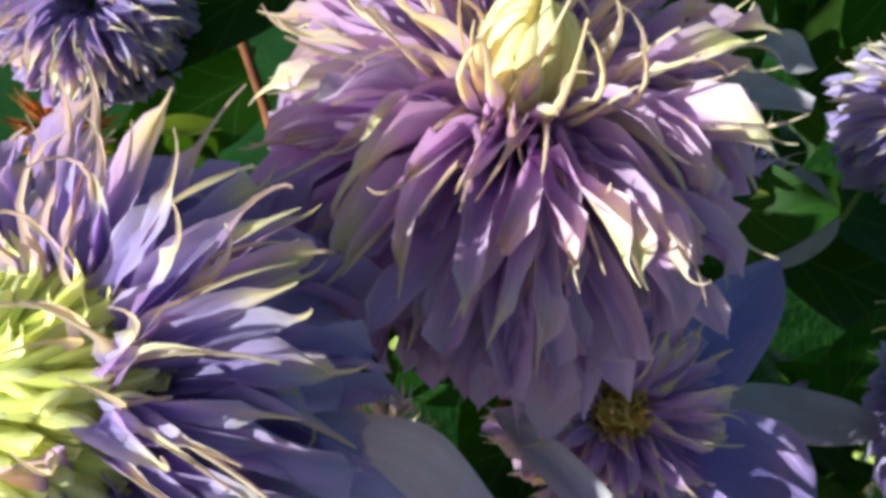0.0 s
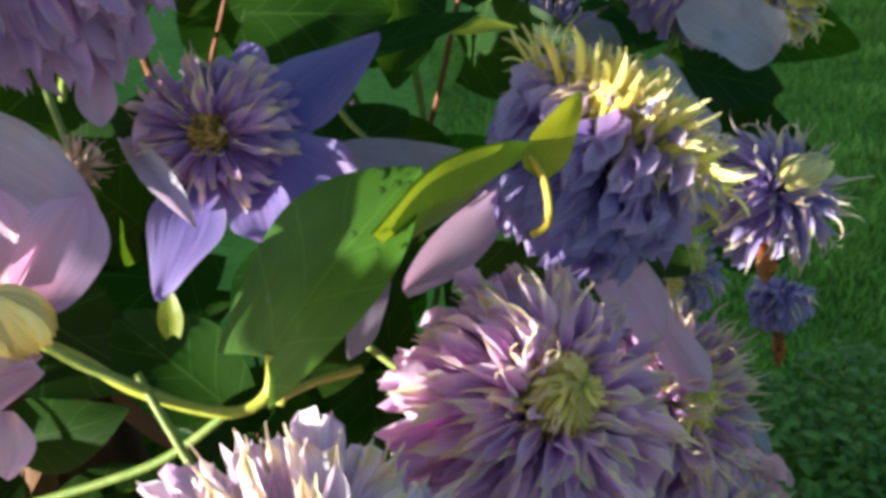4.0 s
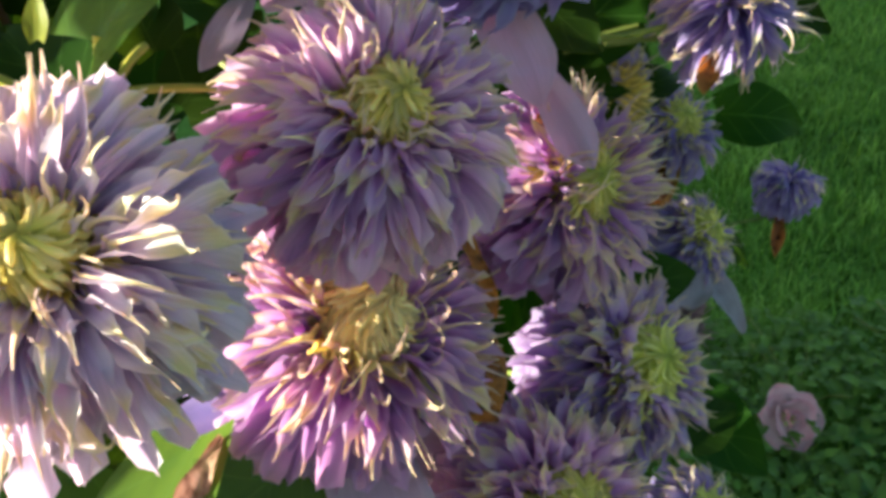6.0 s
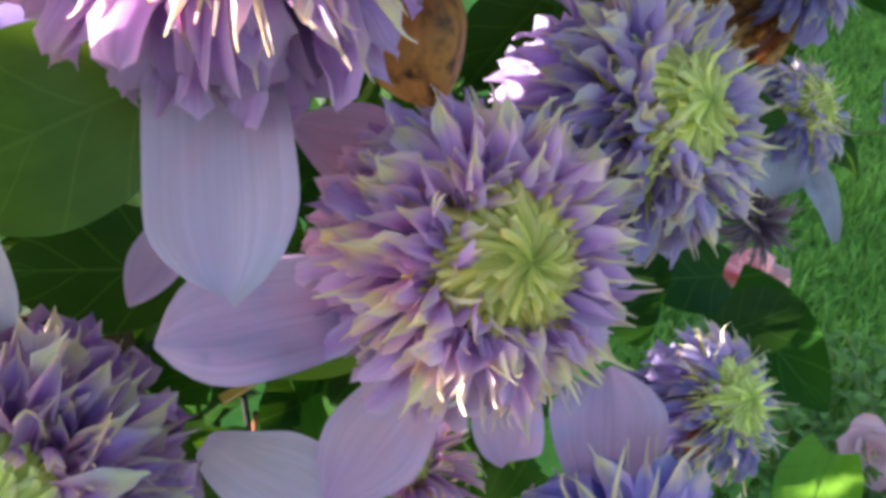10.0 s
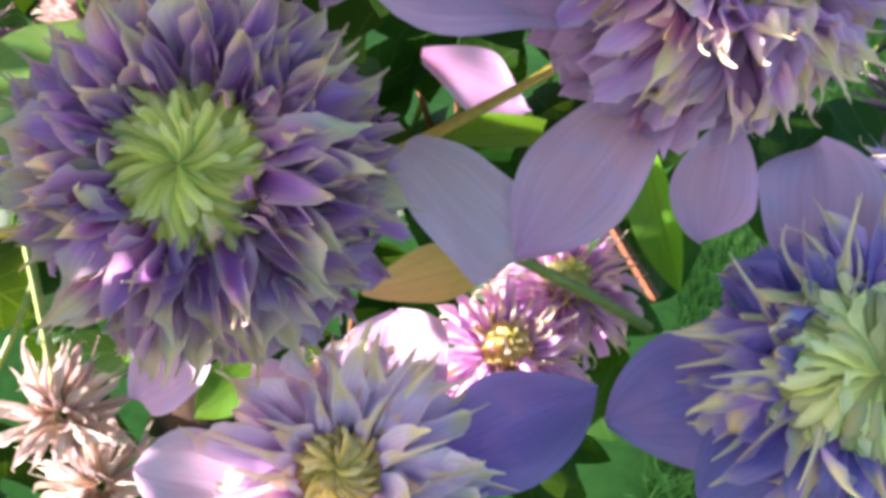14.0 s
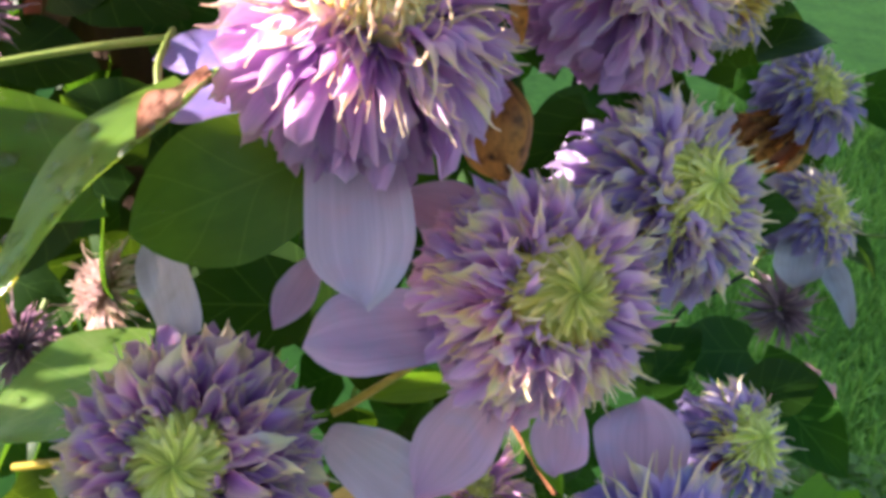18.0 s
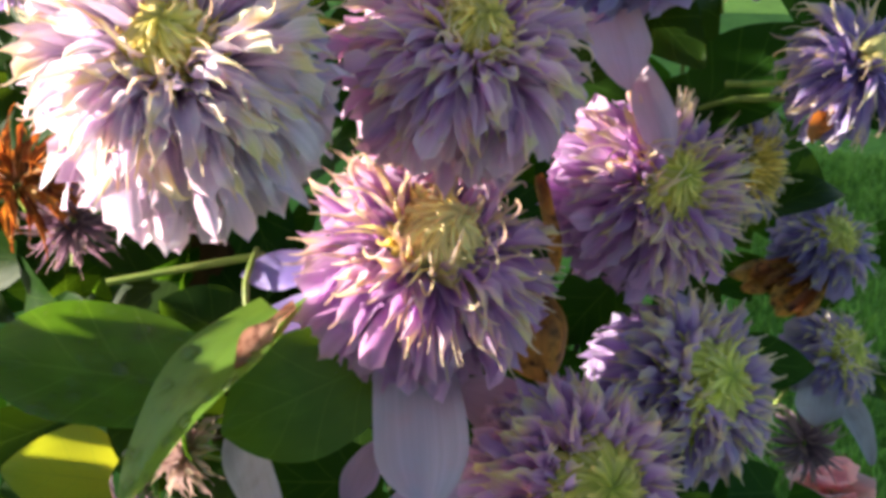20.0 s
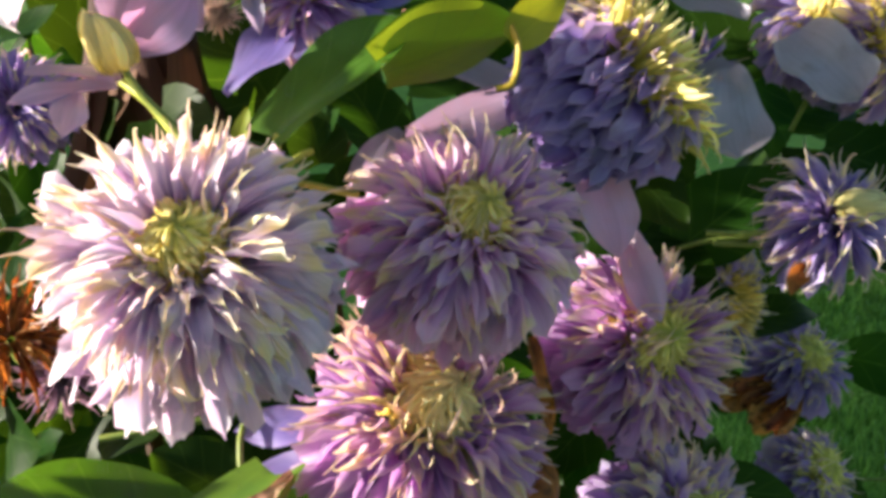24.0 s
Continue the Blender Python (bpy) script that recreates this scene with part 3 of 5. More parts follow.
def fringe_items(seed, count, length=1.0, width=0.13, lean=1.0, rise=(0.5, 1.15), at=0.9):
    """Hooked pointed staminodes that stand round the middle."""
    rng = random.Random(seed)
    items = []
    for i in range(count):
        az = i * 2 * math.pi / count + rng.uniform(-0.2, 0.2)
        L = length * rng.uniform(0.65, 1.2)
        rows, uvs = spoon_points(rng, width * rng.uniform(0.8, 1.3), body=rng.uniform(0.5, 0.7), start=0.1, bend=-0.6 * rng.uniform(0.0, 1.2), fold=0.9, ripple=0.3, thread=0.3, hook=rng.uniform(-1.6, 1.3) * lean, twist=rng.uniform(-0.7, 0.7), base=0.6, m=3)
        m = Matrix.Rotation(az, 4, "Z") @ Matrix.Translation((at * rng.uniform(0.9, 1.05), 0, -0.15)) @ Matrix.Rotation(-rng.uniform(*rise), 4, "Y") @ Matrix.Scale(L, 4)
        items.append((rows, uvs, m))
    return items


def core_items(height):
    """The closed heart under the staminodes."""
    rows = [[(0.86 * math.cos(i * math.pi / 16) * math.cos(j * math.pi / 9), 0.86 * math.cos(i * math.pi / 16) * math.sin(j * math.pi / 9), height * math.sin(i * math.pi / 16) - 0.08) for j in range(19)] for i in range(9)]
    return [(rows, [[(0, 0.5 + 0.04 * i) for _ in r] for i, r in enumerate(rows)], Matrix.Identity(4))]


TIERS = [(0.55, 1.55, 58), (0.42, 1.35, 56), (0.32, 1.15, 50), (0.22, 0.95, 42), (0.13, 0.75, 32), (0.05, 0.54, 22), (0.0, 0.32, 12)]
CENTRES = {
    "tuft": joined_petals("centre", M_CENTRE, core_items(0.85) + dome_items(5, 0.95, [(0.6, 1.45, 34), (0.4, 1.15, 30), (0.2, 0.85, 22), (0.05, 0.55, 14), (0.0, 0.3, 8)], 0.4, 0.1, 0.14, 0.05) + fringe_items(6, 30, 1.0, 0.17, 1.5, (0.8, 1.4), 0.95) + fringe_items(7, 34, 1.1, 0.15, 1.5, (0.4, 1.0), 1.0)),
    "cone": joined_petals("centre", M_CREAMC, core_items(0.95) + dome_items(6, 1.12, TIERS, 0.5, 0.1, 0.14, 0.06) + fringe_items(8, 26, 1.5, 0.14, 0.8, (0.6, 1.25), 0.95) + fringe_items(28, 26, 1.4, 0.12, 0.9, (0.1, 0.8))),
    "bud": joined_petals("centre", M_CREAMC, egg_items(16, 2.6, 11, 0.5)),
    "green": joined_petals("centre", M_GREENC, dome_items(7, 0.62, [(0.6, 1.6, 32), (0.45, 1.38, 34), (0.3, 1.1, 32), (0.18, 0.85, 26), (0.06, 0.6, 18), (0.0, 0.34, 10)], 0.15, 0.8, 0.24)),
    "lime": joined_petals("centre", M_LIME, dome_items(17, 0.62, TIERS, 0.25, 0.35, 0.12) + fringe_items(18, 34, 0.75, 0.15, 1.4, (0.1, 1.0)) + fringe_items(24, 26, 0.6, 0.12, 1.4, (0.6, 1.3), 1.0)),
    "brush": joined_petals("centre", M_LIME, dome_items(21, 0.7, TIERS, 0.2, 0.0, 0.3) + fringe_items(22, 44, 0.9, 0.07, 0.6, (0.2, 1.1)) + fringe_items(23, 44, 1.0, 0.07, 0.6, (0.0, 0.8))),
    "gold": joined_petals("centre", M_CENTRE, dome_items(19, 0.75, TIERS, 0.3, 0.2, 0.12) + fringe_items(20, 26, 0.6, 0.12, 1.2, (0.1, 0.9))),
    "open": centre_mesh(8, M_CENTRE, 1.1, 1.6, 0.2, 20, 0.16, rings=4),
    "spray": centre_mesh(9, M_CENTRE, 1.0, 1.0, -0.15, 90, 0.07, rings=7, dense=1.8),
    "straw": centre_mesh(10, M_STRAW, 1.1, 1.6, 0.1, 24, 0.1, rings=4),
}
# rings from the outside in: family, number, length, climb in degrees, distance of the foot from the middle
FULL = [("under", 40, 0.84, -40, 0.05), ("under", 46, 0.92, -30, 0.05), ("under", 48, 0.98, -20, 0.05), ("rim", 48, 1.0, -11, 0.06), ("rim", 46, 1.0, -3, 0.07), ("broad", 42, 0.96, 5, 0.08), ("broad", 38, 0.92, 13, 0.10), ("broad", 33, 0.87, 21, 0.12), ("slim", 29, 0.82, 30, 0.14), ("slim", 25, 0.75, 38, 0.16), ("slim", 20, 0.67, 46, 0.18), ("tipped", 13, 0.58, 54, 0.20), ("tipped", 8, 0.48, 62, 0.22)]
SHAGGY = [("under", 38, 0.84, -42, 0.05), ("under", 42, 0.92, -31, 0.05), ("under", 44, 0.97, -21, 0.06), ("rim", 44, 0.99, -11, 0.06), ("rim", 40, 0.98, -2, 0.07), ("broad", 36, 0.96, 8, 0.09), ("broad", 33, 0.93, 17, 0.10), ("slim", 32, 0.90, 26, 0.12), ("slim", 28, 0.84, 34, 0.14), ("tipped", 26, 0.82, 42, 0.16), ("tipped", 20, 0.70, 50, 0.19), ("tipped", 12, 0.54, 60, 0.22)]
LOOSE = [("rim", 16, 0.93, -30, 0.05), ("broad", 18, 0.97, -12, 0.06), ("broad", 18, 0.97, 3, 0.08), ("slim", 18, 0.93, 16, 0.10), ("slim", 17, 0.86, 27, 0.13), ("tipped", 16, 0.78, 38, 0.16), ("tipped", 12, 0.6, 52, 0.2)]
SPIKY = [("under", 24, 0.80, -40, 0.05), ("broad", 28, 0.95, -22, 0.06), ("slim", 28, 0.98, -8, 0.07), ("slim", 28, 0.98, 6, 0.08), ("slim", 26, 0.92, 18, 0.10), ("tipped", 22, 0.84, 30, 0.13), ("tipped", 16, 0.7, 44, 0.17)]
SMALL = [("under", 26, 0.84, -52, 0.05), ("under", 30, 0.93, -34, 0.05), ("rim", 28, 0.98, -18, 0.06), ("broad", 28, 0.97, -3, 0.08), ("broad", 26, 0.92, 11, 0.10), ("slim", 24, 0.85, 23, 0.12), ("slim", 20, 0.76, 34, 0.15), ("tipped", 14, 0.64, 46, 0.19)]
BARE = [("slim", 15, 0.95, -30, 0.05), ("slim", 17, 0.97, -5, 0.06), ("slim", 15, 0.9, 18, 0.1), ("tipped", 15, 0.8, 38, 0.12), ("tipped", 11, 0.65, 55, 0.14)]


def stand(axis, spin=0.0):
    return Vector(axis).to_track_quat("Z", "Y").to_matrix().to_4x4() @ Matrix.Rotation(spin, 4, "Z")


def tube_mesh(name, pts, radius, mat, sides=7, taper=1.0):
    """A round stem through the points, smoothed."""
    p = [Vector(q) for q in pts]
    fine = []
    for i in range(len(p) - 1):
        a, b, c, d = p[max(0, i - 1)], p[i], p[i + 1], p[min(len(p) - 1, i + 2)]
        for k in range(8):
            t = k / 8
            fine.append(0.5 * ((2 * b) + (c - a) * t + (2 * a - 5 * b + 4 * c - d) * t * t + (3 * b - a - 3 * c + d) * t ** 3))
    fine.append(p[-1])
    rows, uvs = [], []
    for i, q in enumerate(fine):
        way = (fine[min(i + 1, len(fine) - 1)] - fine[max(i - 1, 0)]).normalized()
        side = way.cross(Vector((0.3, 0.5, 0.81))).normalized()
        up = side.cross(way)
        r = radius * (1 + (taper - 1) * i / (len(fine) - 1))
        rows.append([q + side * r * math.cos(k * 2 * math.pi / sides) + up * r * math.sin(k * 2 * math.pi / sides) for k in range(sides + 1)])
        uvs.append([(k / sides, i / len(fine)) for k in range(sides + 1)])
    return sheet(name, rows, mat, uvs)


def flower(at, axis, radius, family="lilac", centre="tuft", rings=FULL, seed=0, label="", stalk=None, inner=1.0, name="clematis_flower", droop=0.0, centre_lean=None, squash=1.0, eye=0.3, wide=1.0, high=0.18, category="flower", group="clematis flowers"):
    """A double bloom: rings of separate petals round a tuft of staminodes, on a stalk that runs back to the given place."""
    rng = random.Random(seed)
    root = new(name)
    root.empty_display_size = 0.01
    root.matrix_basis = Matrix.Translation(at) @ stand(axis, rng.uniform(0, 6.28))
    down = root.matrix_basis.to_3x3().inverted() @ Vector((0, 0, -1))
    fam = FAM[family]
    under, petals, reach = [], [], []
    for ring, (kind, count, length, climb, foot) in enumerate(rings):
        for k in range(count):
            az = (k + 0.5 * (ring % 2) + rng.uniform(-0.32, 0.32)) * 2 * math.pi / count
            el = radians(climb + rng.uniform(-11, 11)) * squash
            pull = droop * max(0.0, math.cos(az) * down.x + math.sin(az) * down.y)
            el -= pull
            L = radius * length * (rng.uniform(0.91, 1.05) if kind in ("rim", "broad", "under") else rng.uniform(0.86, 1.12)) * (inner if kind == "tipped" else 1)
            m = Matrix.Rotation(az, 4, "Z") @ Matrix.Translation((foot * radius * (eye / 0.3 if foot > 0.1 else 1), 0, radius * (0.018 * ring - (0.09 * (3 - ring) if kind == "under" else 0.0)))) @ Matrix.Rotation(-el, 4, "Y") @ Matrix.Rotation(rng.uniform(-0.35, 0.35), 4, "X") @ Matrix.Diagonal((L, radius * wide * rng.uniform(0.85, 1.2), L, 1))
            if kind == "under":
                made = spoon_points(rng, rng.uniform(0.07, 0.10), base=0.35, body=0.97, start=0.35, late=2.8, bend=rng.uniform(-2.4, -1.5), fold=rng.uniform(-0.2, 0.8), ripple=0.6, frill=0.6, twist=rng.uniform(-0.6, 0.6), cup=rng.uniform(-0.5, 0.9), peak=0.82, n=9, m=5)
                under.append((*made, m))
                continue
            me = rng.choice(fam[kind])
            petals.append(("inner_petal" if kind == "tipped" else "petal", me, m))
            if kind in ("rim", "broad"):
                ends = [m @ v.co for v in list(me.vertices)[24::7]]
                reach.append(max(math.hypot(p.x, p.y) for p in ends))
    # the crowd of petals is grown until its outline has the bloom's radius
    grow = Matrix.Scale(radius / sorted(reach)[int(0.95 * len(reach))], 4) if len(reach) > 40 else Matrix.Identity(4)
    for kind, me, m in petals:
        part(kind, me, root, grow @ m)
    under = [(rows, uvs, grow @ m) for rows, uvs, m in under]
    if under:
        part("under_petals", joined_petals("under_petals", fam["outer"], under), root, None, "crowded reflexed petals under the bloom")["kind"] = "stuff"
    if centre:
        lean = Matrix.Identity(4)
        if centre_lean:
            lean = stand(root.matrix_basis.to_3x3().inverted() @ Vector(centre_lean))
        part("centre", CENTRES[centre], root, Matrix.Translation((0, 0, high * radius)) @ lean @ Matrix.Scale(radius * eye, 4), "tuft of slender pointed staminodes")["kind"] = "stuff"
    if stalk:
        inv = root.matrix_basis.inverted()
        a, b = Vector((0, 0, -0.0)), inv @ Vector(stalk)
        c = Vector((0, 0, -0.35 * (b.length)))
        part("stalk", tube_mesh("stalk", [a, c, b], 0.0016, M_STEM), root)
    return tagged(root, label, category, group)


def blade_mesh(name, base, tip, width, facing, mat, bow=0.0, fold=0.2, tail=0.3, heart=0.0, ripple=0.06, n=14, m=7, sharp=1.6, twist=0.0, base_width=0.25, seed=0, roll=0.0):
    """A broad leaf or tepal from base to tip. facing: the way its upper face looks; bow: how far the middle rises; fold: how far the sides rise; roll: how far the tip curls back."""
    rng = random.Random(seed)
    base, tip = Vector(base), Vector(tip)
    way = tip - base
    L = way.length
    way.normalize()
    up = Vector(facing)
    up = (up - way * up.dot(way)).normalized()
    side = up.cross(way)
    ph = rng.uniform(0, 6.28)
    rows, uvs = [], []
    for i in range(n + 1):
        s = i / n
        w = base_width + (1 - base_width) * math.sin(min(1, s / (1 - tail)) * math.pi / 2) ** 0.8
        if s > 1 - tail:
            w *= max(0.02, 1 - ((s - 1 + tail) / tail) ** sharp) ** 0.8
        w *= width * 0.5
        tw = twist * s
        row, uvr = [], []
        for j in range(m):
            u = 2 * j / (m - 1) - 1
            lift = fold * w * abs(u) ** 1.5 + bow * L * math.sin(math.pi * s) + ripple * width * 0.5 * math.sin(ph + 8 * s + 1.7 * u) * abs(u) - roll * L * max(0, s - 0.6) ** 2 / 0.16
            back = heart * L * abs(u) ** 1.3 * (1 - s) ** 3
            y = u * w
            y, lift2 = y * math.cos(tw) - lift * math.sin(tw) * 0.3, lift + y * math.sin(tw)
            row.append(base + way * (L * s - back) + side * y + up * lift2)
            uvr.append((u, s))
        rows.append(row)
        uvs.append(uvr)
    return sheet(name, rows, mat, uvs)


def own(me, owner):
    """Takes a mesh given in world places into the space of its owner."""
    me.transform(owner.matrix_basis.inverted())
    return me


def tepal(owner, base, tip, width, facing, mat=None, label="", **kw):
    dead = mat is M_DRY
    extra = {"tail": 0.45, "base_width": 0.3, "ripple": 0.4 if dead else 0.2, "n": 18, "m": 9}
    return part("tepal", own(blade_mesh("tepal", base, tip, width, facing, mat or M_TEPAL, **{**extra, **kw}), owner), owner, None, label)


vine = new("clematis_vine")
vine.empty_display_size = 0.02
tagged(vine, "leafy clematis vine climbing past an old wooden post", "climbing plant")


def leaf(base, tip, width, facing, mat=None, label="", owner=None, **kw):
    o = owner or vine
    return part("leaf", own(blade_mesh("leaf", base, tip, width, facing, mat or M_LEAF_SHADE, **{"tail": 0.62, "heart": 0.10, "fold": 0.25, "base_width": 0.55, "sharp": 1.5, **kw}), o), o, None, label)


def stem(pts, radius=0.0015, mat=None, name="stem", owner=None, taper=1.0):
    o = owner or vine
    return part(name, own(tube_mesh(name, pts, radius, mat or M_STEM, taper=taper), o), o)




def raindrops(leaf_part, count, seed, size=0.0016, label="clear raindrops beaded on a leaf"):
    """Beads of water that sit on the upper face of a leaf or tepal."""
    rng = random.Random(seed)
    me, m = leaf_part.data, leaf_part.parent.matrix_basis
    verts, faces = [], []
    polys = me.polygons
    for _ in range(count):
        p = polys[rng.randrange(len(polys))]
        c, nrm = m @ p.center, (m.to_3x3() @ p.normal).normalized()
        c += (m @ me.vertices[p.vertices[0]].co - c) * rng.uniform(-0.7, 0.7)
        if nrm.z < -0.2:
            nrm = -nrm
        q = nrm.to_track_quat("Z", "Y").to_matrix()
        r, b = size * rng.choice([0.35, 0.45, 0.6, 0.8, 1.0, 1.4]), len(verts)
        for i in range(5):
            a = i / 4 * math.pi / 2
            for j in range(9):
                t = j * 2 * math.pi / 9
                verts.append(c + q @ Vector((r * math.cos(a) * math.cos(t), r * math.cos(a) * math.sin(t), r * 0.5 * math.sin(a))))
        for i in range(4):
            faces += [(b + i * 9 + j, b + i * 9 + (j + 1) % 9, b + (i + 1) * 9 + (j + 1) % 9, b + (i + 1) * 9 + j) for j in range(9)]
    tagged(new("raindrops", mesh_of("raindrops", verts, faces, M_DROP)), label, "raindrops", kind="stuff")


# ---------------------------------------------------------------- lawn and shade
def ground_sheet():
    n, ext = 60, 400.0
    c = [((2 * i / n - 1) ** 5) * ext for i in range(n + 1)]
    rows = [[(x, y, 0.03 * noise.noise((x * 0.7, y * 0.7, 0)) if abs(x) + abs(y) < 40 else 0.0) for x in c] for y in c]
    uvs = [[(x, y) for x in c] for y in c]
    ob = new("ground", sheet("ground", rows, M_LAWN, uvs))
    tagged(ob, "shaded green lawn that runs on to the horizon", "lawn", kind="structure")


ground_sheet()


def grass_patch(count, x0, x1, y0, y1, height, seed):
    r = np.random.RandomState(seed)
    x, y = r.uniform(x0, x1, count), r.uniform(y0, y1, count)
    clump = np.array([noise.noise((a * 3.1, b * 3.1, 4)) for a, b in zip(x, y)])
    h = height * r.uniform(0.5, 1.25, count) * (1 + 0.5 * clump)
    az, lean, w = r.uniform(0, 6.28, count), r.uniform(0.1, 0.9, count), r.uniform(0.002, 0.0045, count)
    dx, dy = np.cos(az), np.sin(az)
    z = np.array([0.03 * noise.noise((a * 0.7, b * 0.7, 0)) for a, b in zip(x, y)])
    v = np.empty((count, 5, 3))
    for k, (s, ww) in enumerate(((0, 1), (0, -1), (0.55, -0.8), (0.55, 0.8), (1, 0))):
        v[:, k, 0] = x + dx * h * lean * s ** 1.7 - dy * w * ww
        v[:, k, 1] = y + dy * h * lean * s ** 1.7 + dx * w * ww
        v[:, k, 2] = z + h * s * (1 - 0.25 * lean * s) - (0.005 if k < 2 else 0)
    b = np.arange(count) * 5
    faces = [f for i in b.tolist() for f in ((i, i + 1, i + 2, i + 3), (i + 3, i + 2, i + 4))]
    uv = np.tile(np.array([[0, 0], [0, 0], [0, 0.55], [0, 0.55], [0, 1.0]]), (count, 1))
    tone = np.repeat(0.35 * clump + r.uniform(-0.2, 0.2, count), 5)
    uv[:, 1] += tone
    me = mesh_of("grass", v.reshape(-1, 3), faces, M_GRASS, uv)
    tagged(new("grass", me), "long uncut lawn grass in shade", "grass", kind="stuff")


grass_patch(90000, 0.2, 5.2, 1.3, 6.5, 0.085, 3)

# ---------------------------------------------------------------- blooms
fA = flower((-0.0617, 0.1600, 1.9523), (0.235, -0.600, 0.765), 0.0575, "pale", "tuft", FULL, 1, "large pale lilac double bloom with creamy petal tips, sunlit", stalk=(-0.1163, 0.2461, 1.9782), eye=0.23, high=0.34)
fB = flower((0.0113, 0.2373, 1.9500), (0.400, -0.535, 0.745), 0.0530, "rosy", "tuft", FULL, 2, "round rosy lilac double bloom with a cream tuft, rim in sun", stalk=(-0.0524, 0.2902, 1.9574), eye=0.25, high=0.34, centre_lean=(0.55, -0.45, 0.70))
fC = flower((-0.0022, 0.2391, 1.8571), (0.302, -0.337, 0.892), 0.061, "mauve", "cone", SHAGGY, 3, "rosy violet double bloom with a bright yellow cone", stalk=(-0.0949, 0.2629, 1.8312), droop=0.35, eye=0.29, high=0.26, centre_lean=(0.60, -0.20, 0.77))
fD = flower((0.0787, 0.3198, 1.8762), (0.630, -0.486, 0.605), 0.053, "mauve", "brush", SHAGGY, 4, "dusky mauve double bloom in shade with a yellow tuft", stalk=(0.0335, 0.3721, 1.8241), eye=0.32, high=0.28)
fE = flower((0.1082, 0.3075, 1.7816), (0.722, -0.337, 0.604), 0.050, "scaly blue", "brush", FULL, 5, "violet double bloom with a wide pale yellow brush", stalk=(0.0531, 0.3504, 1.7428), eye=0.46, high=0.26)
fF = flower((0.0694, 0.2380, 1.7641), (0.616, -0.572, 0.542), 0.053, "scaly", "lime", FULL, 6, "lilac double bloom with a broad yellow-green eye", stalk=(0.0304, 0.3254, 1.7119), eye=0.41, high=0.34)
fH = flower((-0.0363, 0.1554, 1.7138), (0.207, -0.767, 0.607), 0.052, "purple", "lime", FULL, 7, "dark violet double bloom with curled green-tipped petals and a lime eye", stalk=(-0.0313, 0.2262, 1.6495), eye=0.42, high=0.24, wide=1.15)
fJ = flower((0.1396, 0.2183, 1.6541), (0.152, -0.764, 0.627), 0.056, "violet", "green", LOOSE, 8, "deep blue-violet bloom with a pale green eye of curled staminodes", stalk=(0.0936, 0.2677, 1.6088), eye=0.42, wide=1.7)
fK = flower((0.0023, 0.1520, 1.6159), (0.112, -0.527, 0.842), 0.052, "pale", "tuft", LOOSE, 9, "pale lilac bloom with a creamy opening centre, sunlit", stalk=(-0.0087, 0.2290, 1.5944), eye=0.25, wide=1.7)
fM = flower((0.0322, 0.2346, 1.6040), (0.111, -0.200, 0.973), 0.036, "rosy", "tuft", LOOSE, 10, "half spent mauve bloom with yellow filaments", stalk=(0.0189, 0.3034, 1.5810), eye=0.26)
fN = flower((0.0459, 0.2836, 1.6045), (0.111, -0.200, 0.973), 0.036, "rosy", "tuft", LOOSE, 11, "spent pink bloom with orange-yellow filaments", stalk=(0.0346, 0.3502, 1.5862), eye=0.26)
fI = flower((0.1681, 0.3283, 1.6433), (0.682, -0.303, 0.666), 0.040, "blue", "brush", SMALL, 12, "small blue-violet bloom with a dried brown petal", stalk=(0.1361, 0.3664, 1.6118), eye=0.42)
fS1 = flower((0.2138, 0.6011, 1.6561), (0.695, -0.271, 0.665), 0.044, "blue", "brush", SMALL, 13, "small dark violet bloom over hanging white tepals", stalk=(0.1789, 0.5911, 1.6060), eye=0.42)
fS2 = flower((0.1948, 0.6470, 1.7310), (0.477, -0.336, 0.812), 0.048, "blue", "brush", SMALL, 14, "small blue-violet bloom with a withered brown skirt", stalk=(0.1553, 0.6918, 1.7041), eye=0.36)
fS3 = flower((0.2072, 0.5842, 1.5816), (0.465, -0.829, 0.309), 0.040, "faded", None, BARE, 15, "withered brownish mauve bloom", stalk=(0.1797, 0.6119, 1.6004))
fS4 = flower((0.3229, 0.7155, 1.6344), (0.202, 0.110, 0.973), 0.036, "blue", None, SMALL, 16, "small pale blue bloom with a dry brown tail against the lawn", stalk=(0.2531, 0.7022, 1.5978))
fL = flower((0.1666, 0.4165, 1.9236), (0.343, -0.505, 0.792), 0.046, "blue", "bud", SPIKY, 17, "spiky blue-lilac bloom with a pointed yellow cone", stalk=(0.1098, 0.4261, 1.8993), centre_lean=(0.910, 0.099, 0.403), eye=0.21)
fS6 = flower((0.1172, 0.4839, 1.8419), (0.871, -0.453, 0.190), 0.045, "blue", "spray", SMALL, 18, "shaded blue-lilac bloom half hidden among the others", stalk=(0.0854, 0.5330, 1.8204), eye=0.42)
fP = flower((0.0506, 0.3202, 1.9986), (0.689, 0.389, 0.612), 0.050, "blue", "spray", FULL, 19, "blue-lilac bloom seen from the side with a pale spiky brush", stalk=(0.0200, 0.3496, 1.9689), eye=0.62)
fT = flower((-0.1264, 0.2970, 2.1121), (-0.025, -0.400, 0.916), 0.052, "lilac", "bud", SHAGGY, 20, "loose pale lilac bloom with a cream cone, sunlit", stalk=(-0.1445, 0.3297, 2.0441), eye=0.19, wide=0.8)
